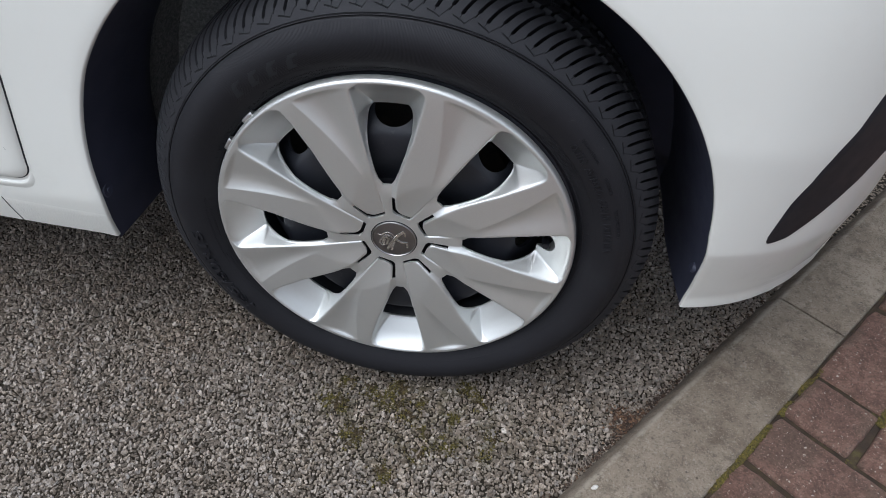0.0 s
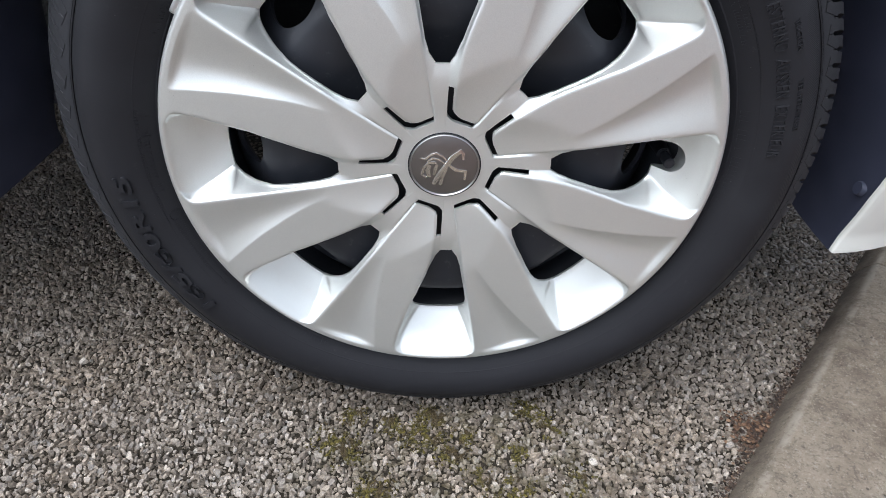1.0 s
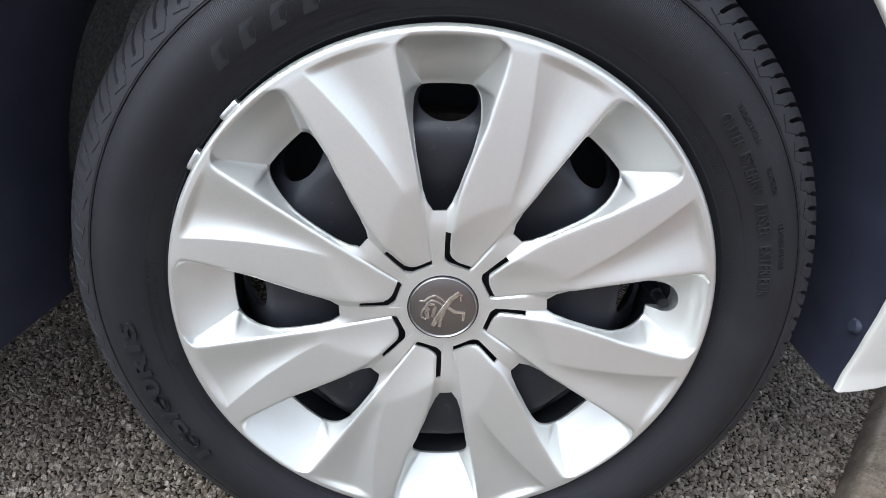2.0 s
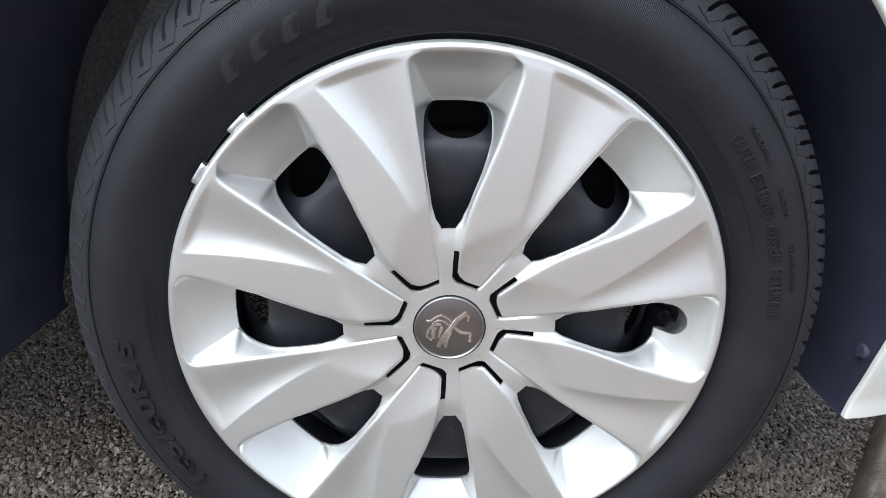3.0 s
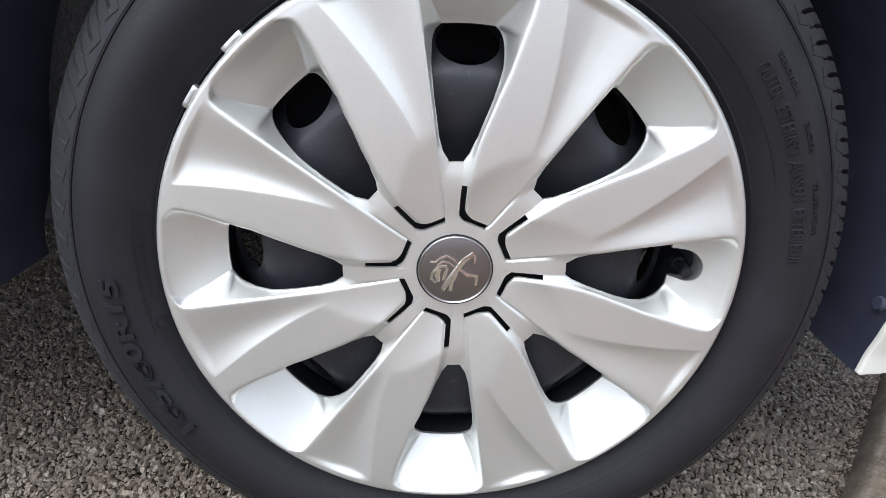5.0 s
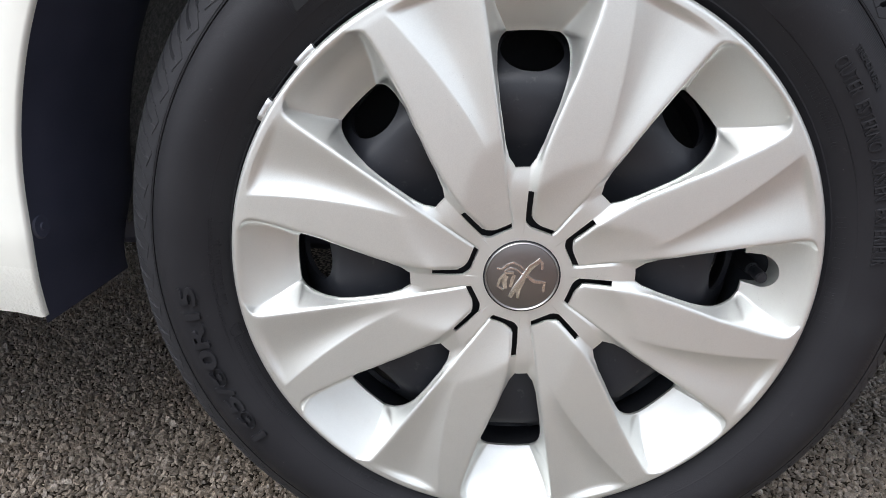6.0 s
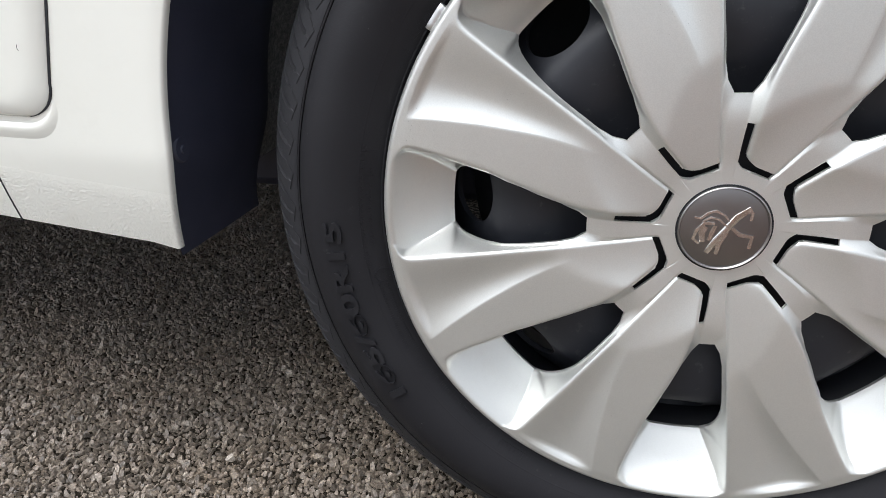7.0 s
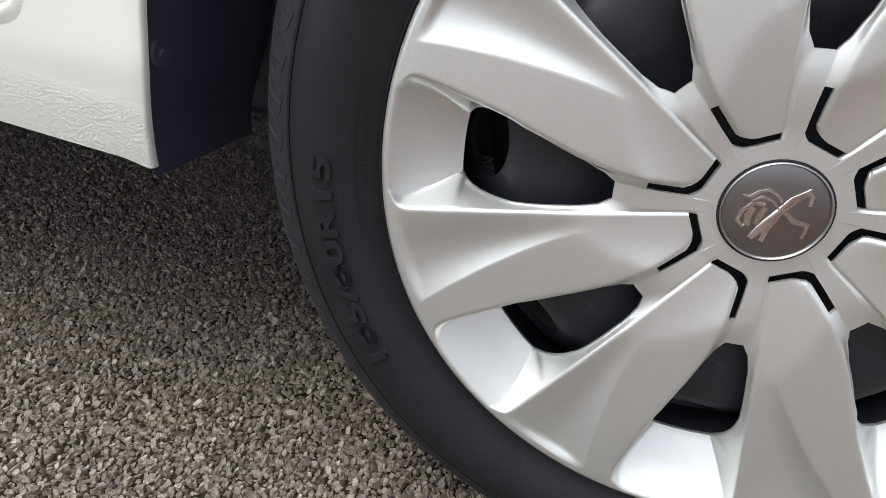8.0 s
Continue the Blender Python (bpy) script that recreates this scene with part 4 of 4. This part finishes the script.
part("wheel_arch_liner", arch_sheet([(-0.002, 0.0035), (0.001, 0.03), (0.004, 0.06), (0.009, 0.118), (0.0105, 0.130), (0.009, 0.136)], 75, 191.8, 60, taper=0.24), LINER, car, "matt black moulded arch liner", 40)
part("wheel_arch_liner", arch_sheet([(-0.002, 0.0035), (0.001, 0.03), (0.004, 0.06), (0.009, 0.11), (0.012, 0.17), (0.016, 0.20), (0.05, 0.215), (0.20, 0.23), (0.32, 0.23)], -18.2, 76, 60), LINER, car, "matt black moulded arch liner", 40)
part("arch_felt", arch_sheet([(0.002, 0.134), (0.004, 0.17), (0.012, 0.21), (0.05, 0.225), (0.20, 0.23), (0.32, 0.23)], 75, 186, 60), FELT, car, "grey speckled felt inner lining", 40)
stud = bmesh.new()
bmesh.ops.create_cone(stud, cap_ends=True, segments=20, radius1=0.0068, radius2=0.0052, depth=0.004, matrix=Matrix.Translation((0.345, 0.034, 0.2517)) @ pose(0, 0, 0, 0, -80, 0))
part("liner_clip", stud, LINER, car, "round black plastic push clip")
boss = bmesh.new()
bmesh.ops.create_cone(boss, cap_ends=True, segments=28, radius1=0.0092, radius2=0.0078, depth=0.0016, matrix=Matrix.Translation((-0.3408, 0.0045, 0.3054)) @ pose(0, 0, 0, 0, 86, 0))
bmesh.ops.create_cone(boss, cap_ends=True, segments=16, radius1=0.0030, radius2=0.0024, depth=0.0012, matrix=Matrix.Translation((-0.3396, 0.0045, 0.3054)) @ pose(0, 0, 0, 0, 86, 0))
part("liner_clip", boss, LINER, car, "flat round clip head in the liner")

MID_Y = 0.79                                              # the car's centre line


def bonnet():
    """Crowned bonnet from the near wing's top edge to the far side."""
    bm = bmesh.new()
    rows = []
    for x in np.linspace(-0.80, NOSE, 30):
        near = skin_y(x, TOP) + 0.002
        row = []
        for f in np.linspace(0, 1, 21):
            y = near + (2 * (MID_Y - near)) * f
            crown = 0.05 * math.sin(math.pi * f) ** 0.6 - 0.10 * sstep(x, 0.35, NOSE + 0.04) * math.sin(math.pi * f)
            row.append(bm.verts.new((x, y, TOP + crown)))
        rows.append(row)
    grid_faces(bm, rows)
    bmesh.ops.recalc_face_normals(bm, faces=bm.faces)
    return bm


def far_nose():
    """The far half of the nose and the far wing, plain."""
    bm = bmesh.new()
    rows = []
    for x in np.linspace(NOSE, -0.80, 40):
        rows.append([bm.verts.new((x, 2 * MID_Y - skin_y(x, z), z)) for z in np.linspace(0.18, TOP, 12)])
    grid_faces(bm, rows)
    bmesh.ops.recalc_face_normals(bm, faces=bm.faces)
    return bm


part("bonnet", bonnet(), WHITE, car, "white crowned bonnet", 50)
part("far_wing", far_nose(), WHITE, car, "plain white far wing and nose", 50)
part("underbody", box(-3.05, 0.48, 0.235, 1.34, 0.20, 0.26, 0.01), LINER, car, "black underbody")


def undertray():
    """Flat tray that follows the bumper's inner face."""
    bm = bmesh.new()
    rows = []
    for x in np.linspace(0.375, 0.47, 10):
        near = skin_y(x, 0.2) + 0.022
        rows.append([bm.verts.new((x, y, z)) for y, z in ((0.24, 0.215), (near, 0.215), (near, 0.197), (0.24, 0.197))])
    grid_faces(bm, rows)
    bm.faces.new(rows[0])
    bm.faces.new(list(reversed(rows[-1])))
    bmesh.ops.recalc_face_normals(bm, faces=bm.faces)
    return bm


part("undertray", undertray(), LINER, car, "black undertray behind the bumper")
part("sill_floor", box(-1.15, -0.37, 0.03, 0.24, 0.262, 0.285, 0.004), LINER, car, "black floor edge behind the sill")
part("bulkhead", box(-1.15, -0.80, 0.005, 1.57, 0.27, TOP - 0.01, 0.004), LINER, car, "black bulkhead behind the door")
# unseen rear and cabin, added to keep sky light off the near ground
part("rear_body", box(-3.05, -1.152, 0.0, 1.57, 0.262, TOP, 0.04, 3), WHITE, car, "plain white body side and tail")
cabin_bm = box(-3.0, -0.82, 0.09, 1.48, TOP + 0.002, 1.44, 0.05, 3)
for v in cabin_bm.verts:                                  # glasshouse leaning in towards the roof
    up = (v.co.z - TOP) / 0.58
    v.co.y += (0.14 if v.co.y < MID_Y else -0.14) * up
    v.co.x += -0.75 * up if v.co.x > -1.9 else 0.15 * up
part("cabin", cabin_bm, PLASTIC, car, "dark glazed cabin", 50)

# ---- ground ----
DIRU, DIRV = Vector((0.656, 0.755)), Vector((0.755, -0.656))
KERB_O = Vector((0.309, -0.046))
KERB_H, KERB_W = 0.028, 0.121


def kerb_xy(u, v):
    p = KERB_O + DIRU * u + DIRV * v
    return p.x, p.y


def side(x, y):
    """Distance past the kerb's foot, towards the paving."""
    return (Vector((x, y)) - KERB_O).dot(DIRV)


ground_bm = bmesh.new()
S = 300.0
vs = [ground_bm.verts.new(p) for p in ((-S, -S, -0.0015), (S, -S, -0.0015), (S, S, -0.0015), (-S, S, -0.0015))]
ground_bm.faces.new(vs)
ground = part("ground", ground_bm, BED, None, "", 0)
tagged(ground, "coarse dark grey asphalt road surface", "road", kind="structure")


def chips():
    """Stone chippings bedded in the asphalt, close to the wheel."""
    rng = np.random.default_rng(7)
    step = 0.0039
    xs, ys = np.arange(-1.12, 0.62, step), np.arange(-0.32, 0.92, step)
    gx, gy = np.meshgrid(xs, ys)
    px = gx.ravel() + rng.uniform(-0.42, 0.42, gx.size) * step
    py = gy.ravel() + rng.uniform(-0.42, 0.42, gx.size) * step
    v = (px - KERB_O.x) * DIRV.x + (py - KERB_O.y) * DIRV.y
    keep = (v < 0.002) & ~((py > 0.3) & (px > -0.35) & (px < 0.2)) & ~((py > 0.45) & (px > -0.3)) & ~((py < 0.15) & (px < -0.85)) & ~((py > 0.72) & (px > -0.55))
    px, py = px[keep], py[keep]
    n = len(px)
    size = rng.uniform(0.0019, 0.0028, n) * rng.choice([0.75, 1.0, 1.0, 1.0, 1.35], n)
    flat = rng.uniform(0.7, 1.1, n)
    turn = rng.uniform(0, 2 * np.pi, n)
    long_ = rng.uniform(0.9, 1.5, n)
    ring, levels = 6, 2
    verts = np.zeros((n, levels * ring, 3))
    top_in = rng.uniform(0.62, 0.90, n)
    for k in range(ring):
        ang = (k + rng.uniform(-0.38, 0.38, n)) * 2 * np.pi / ring
        jit = rng.uniform(0.8, 1.2, n)
        lx, ly = np.cos(ang) * size * jit * long_, np.sin(ang) * size * jit
        skew = rng.uniform(0.85, 1.1, n)
        for lev, (shrink, up) in enumerate(((1.12, -0.9), (top_in * skew, 0.85))):
            ax, ay = lx * shrink, ly * shrink
            verts[:, lev * ring + k, 0] = px + ax * np.cos(turn) - ay * np.sin(turn)
            verts[:, lev * ring + k, 1] = py + ax * np.sin(turn) + ay * np.cos(turn)
            verts[:, lev * ring + k, 2] = size * flat * up - 0.0008
    verts[:, :, 2] += rng.uniform(-0.0024, 0.0007, n)[:, None]
    tilt = rng.normal(0, 0.44, (n, 2))
    verts[:, :, 2] += (verts[:, :, 0] - px[:, None]) * tilt[:, :1] + (verts[:, :, 1] - py[:, None]) * tilt[:, 1:]
    base = (np.arange(n) * levels * ring)[:, None]
    faces = []
    for lev in range(levels - 1):
        for k in range(ring):
            k1 = (k + 1) % ring
            o = lev * ring
            faces.append(base + np.array([o + k, o + k1, o + ring + k1, o + ring + k]))
    quads = np.concatenate(faces)
    tops = base + np.arange((levels - 1) * ring, levels * ring)
    me = bpy.data.meshes.new("asphalt_chippings")
    me.from_pydata(verts.reshape(-1, 3).tolist(), [], quads.tolist() + tops.tolist())
    me.update()
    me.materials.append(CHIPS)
    ob = new("asphalt_chippings", me)
    return tagged(ob, "grey and brown stone chippings bedded in asphalt", "gravel", kind="stuff")


chips()


def kerb_stone(u0, u1):
    bm = bmesh.new()
    rows = []
    prof = [(0.0, -0.05), (0.0, 0.0), (0.0020, 0.005), (0.0068, 0.0125), (0.0118, 0.0195), (0.0148, 0.0236), (0.0172, 0.0262), (0.0202, 0.0278), (0.0265, 0.0284), (0.034, 0.0286), (0.06, 0.0287), (0.09, 0.0285), (KERB_W - 0.002, 0.0283), (KERB_W, 0.0265), (KERB_W, -0.05)]
    n = max(2, int((u1 - u0) / 0.02))
    for i in range(n + 1):
        u = u0 + (u1 - u0) * i / n
        end = 0.0025 if i in (0, n) else 0.0
        row = []
        for v, z in prof:
            wob = 0.0009 * noise.noise(Vector((u * 30, v * 30, 1.7)))
            x, y = kerb_xy(u, v + wob)
            row.append(bm.verts.new((x, y, z - end * (z > 0.005) + wob)))
        rows.append(row)
    grid_faces(bm, rows)
    bm.faces.new(rows[0])
    bm.faces.new(list(reversed(rows[-1])))
    bmesh.ops.recalc_face_normals(bm, faces=bm.faces)
    return bm


kerb = part("kerb", kerb_stone(-0.537, 0.3735), KERB, None, "", 35)
tagged(kerb, "weathered buff concrete dropped kerb stone", "kerb", group="kerb stones", kind="structure")
for u0 in [0.3775 + 0.914 * n for n in range(9)] + [-1.455 - 0.914 * n for n in range(9)]:
    u1 = u0 + 0.910
    k = part("kerb", kerb_stone(u0, u1), KERB, None, "", 35)
    tagged(k, "weathered buff concrete dropped kerb stone", "kerb", group="kerb stones", kind="structure")

paving_bm = bmesh.new()
q = [(-8.7, KERB_W + 0.001), (8.5, KERB_W + 0.001), (8.5, 3.4), (-8.7, 3.4)]
top = [paving_bm.verts.new((*kerb_xy(u, v), 0.0228)) for u, v in q]
paving_bm.faces.new(list(reversed(top)))
bmesh.ops.recalc_face_normals(paving_bm, faces=paving_bm.faces)
pavement = part("pavement", paving_bm, JOINT, None, "", 0)
tagged(pavement, "mossy joints between red block pavers", "pavement", kind="structure")


def block_mesh(lu, lv):
    """One clay-red paving block with worn, rounded arrises; u along the kerb."""
    bm = box(-lu / 2, lu / 2, -lv / 2, lv / 2, 0.0, 0.0275, 0.0036, 2)
    top_edges = [e for e in bm.edges if e.calc_length() > 0.03 and min(v.co.z for v in e.verts) > 0.012]
    bmesh.ops.subdivide_edges(bm, edges=top_edges, cuts=7)
    for v in bm.verts:
        n = noise.noise(v.co * 55) + 0.6 * noise.noise(v.co * 140)
        v.co += Vector((v.co.x / lu * 0.0055 * n, v.co.y / lv * 0.0055 * n, 0.0009 * noise.noise(v.co * 40 + Vector((3, 1, 2)))))
    return mesh_of("paving_block", bm, PAVER, 50)


PITCH, U0, V0 = 0.0985, -0.0215, KERB_W + 0.0012
shapes = {"h": block_mesh(2 * PITCH - 0.0085, PITCH - 0.0085), "v": block_mesh(PITCH - 0.0085, 2 * PITCH - 0.0085), "half": block_mesh(PITCH - 0.0085, PITCH - 0.012)}
block_rng = random.Random(5)
far_verts, far_faces = [], []
for i in range(-87, 85):
    for j in range(0, 32):
        d = (-i - j) % 4
        near = -10 <= i < 20 and j < 9
        if d == 0:
            kind, cu, cv = "h", i, j + 0.5                   # lies along the kerb over two cells
        elif d == 3:
            kind, cu, cv = "v", i + 0.5, j + 1.0
        elif d == 2 and j == 0:
            kind, cu, cv = "half", i + 0.5, 0.5
        else:
            continue
        if not near:
            lu, lv = {"h": (2, 1), "v": (1, 2), "half": (1, 1)}[kind]
            lu, lv, o = lu * PITCH / 2 - 0.0035, lv * PITCH / 2 - 0.0035, len(far_verts)
            for z, shrink in ((0.015, 0.0), (0.0245, 0.0), (0.0275, 0.003)):
                for su, sv in ((-1, -1), (1, -1), (1, 1), (-1, 1)):
                    far_verts.append((*kerb_xy(U0 + cu * PITCH + su * (lu - shrink), V0 + cv * PITCH + sv * (lv - shrink)), z))
            far_faces += [(o + 4 * l + k, o + 4 * l + (k + 1) % 4, o + 4 * l + 4 + (k + 1) % 4, o + 4 * l + 4 + k) for l in (0, 1) for k in range(4)] + [(o + 8, o + 9, o + 10, o + 11)]
            continue
        b = new("paving_block", shapes[kind])
        b.parent = pavement
        x, y = kerb_xy(U0 + cu * PITCH, V0 + cv * PITCH)
        b.location = (x + block_rng.uniform(-0.001, 0.001), y + block_rng.uniform(-0.001, 0.001), block_rng.uniform(-0.0015, 0.001))
        b.rotation_euler = (block_rng.uniform(-0.008, 0.008), block_rng.uniform(-0.008, 0.008), math.atan2(DIRU.y, DIRU.x) + block_rng.uniform(-0.008, 0.008))

rest = raw("paving_blocks", far_verts, far_faces, PAVER, pavement)
tagged(rest, "red block paving farther along the kerb", kind="stuff")


# ---- moss, litter ----
def clumps(name, spots, material, label, category, flat=0.6, seed=3):
    """Many small lumpy tufts in one mesh; spots are (x, y, z, size)."""
    rng = np.random.default_rng(seed)
    bm = bmesh.new()
    bmesh.ops.create_icosphere(bm, subdivisions=1, radius=1.0)
    base = np.array([v.co[:] for v in bm.verts])
    tris = np.array([[v.index for v in f.verts] for f in bm.faces])
    bm.free()
    vs, fs = [], []
    for i, (x, y, z, size) in enumerate(spots):
        p = base * rng.uniform(0.6, 1.25, (len(base), 1)) * size
        p[:, 2] *= flat
        vs.append(p + (x, y, z))
        fs.append(tris + i * len(base))
    ob = raw(name, np.concatenate(vs).tolist(), np.concatenate(fs).tolist(), material, None, 0)
    return tagged(ob, label, category, kind="stuff")


moss_rng = random.Random(9)
spots = []
for u0, u1, v0, v1, n, size in ((-0.14, 0.29, KERB_W - 0.001, KERB_W + 0.0078, 4200, 0.0016), (0.17, 0.30, KERB_W + PITCH - 0.005, KERB_W + PITCH + 0.006, 1300, 0.0016), (0.36, 0.60, KERB_W + PITCH - 0.006, KERB_W + PITCH + 0.006, 1600, 0.0017), (-0.02, 0.03, KERB_W, KERB_W + 0.14, 200, 0.0012)):
    for k in range(n):
        u, v = moss_rng.uniform(u0, u1), moss_rng.uniform(v0, v1)
        if noise.noise(Vector((u * 25, v * 25, 0.3))) > -0.05:
            x, y = kerb_xy(u, v)
            spots.append((x, y, moss_rng.uniform(0.0232, 0.0272), size * moss_rng.uniform(0.5, 1.2)))
clumps("joint_moss", spots, MOSS, "yellow-green moss in the paving joints", "moss", 0.5)

spots = []
for cx, cy, rad, n in ((-0.093, -0.041, 0.013, 130), (-0.082, -0.054, 0.012, 110), (-0.076, -0.014, 0.010, 60), (-0.039, -0.021, 0.009, 50), (-0.010, -0.034, 0.015, 140), (0.0, -0.012, 0.011, 80), (0.018, -0.050, 0.011, 80), (0.030, -0.034, 0.008, 40), (0.098, 0.0, 0.014, 70),
                       (0.116, -0.022, 0.010, 50), (-0.052, -0.096, 0.013, 90), (0.040, -0.109, 0.010, 60), (0.077, -0.091, 0.013, 80), (0.080, -0.052, 0.008, 40), (0.135, -0.079, 0.011, 60), (0.123, -0.099, 0.010, 50), (0.0, -0.143, 0.012, 60), (0.044, -0.077, 0.008, 40)):
    for k in range(int(n * 4.2)):
        x, y = moss_rng.gauss(cx, rad * 0.72), moss_rng.gauss(cy, rad * 0.66)
        if noise.noise(Vector((x * 110, y * 110, 2.3))) > -0.12:
            spots.append((x, y, moss_rng.uniform(0.0003, 0.0028), moss_rng.uniform(0.0005, 0.0017)))
clumps("road_moss", spots, DARK_MOSS, "dark olive moss between the road stones", "moss", 0.45, 4)

flakes, leaves = [], []
for k in range(1300):
    u = moss_rng.uniform(-0.25, 0.45) if k % 2 else moss_rng.gauss(0.03, 0.06)
    v = -abs(moss_rng.gauss(0, 0.006))
    x, y = kerb_xy(u, v)
    flakes.append((x, y, moss_rng.uniform(0.0005, 0.0035), moss_rng.uniform(0.0006, 0.0019)))
for k in range(260):
    x, y = moss_rng.gauss(0.314, 0.013), moss_rng.gauss(-0.022, 0.017)
    if side(x, y) < 0.004:
        leaves.append((x, y, moss_rng.uniform(0.001, 0.0055), moss_rng.uniform(0.0007, 0.0026)))
clumps("leaf_litter", leaves, LEAF, "reddish-brown dead leaf scraps against the kerb", "litter", 0.22, 8)
clumps("kerb_litter", flakes, LITTER, "brown leaf litter and grit along the kerb foot", "litter", 0.25, 6)


def pebble():
    """One small broken stone with uneven faces."""
    bm = bmesh.new()
    bmesh.ops.create_icosphere(bm, subdivisions=2, radius=1.0)
    for v in bm.verts:
        v.co *= 1 + 0.35 * noise.noise(v.co * 1.3 + Vector((4, 2, 7)))
        v.co = Vector((v.co.x * 0.0046, v.co.y * 0.0030, v.co.z * 0.0022))
    return bm


stone = part("pebble", pebble(), WHITE_STONE, None, "", 25)
stone.matrix_world = pose(0.2655, -0.1380, 0.0298, 0, 0, 35)
tagged(stone, "small broken white stone lying on the kerb", "stone")
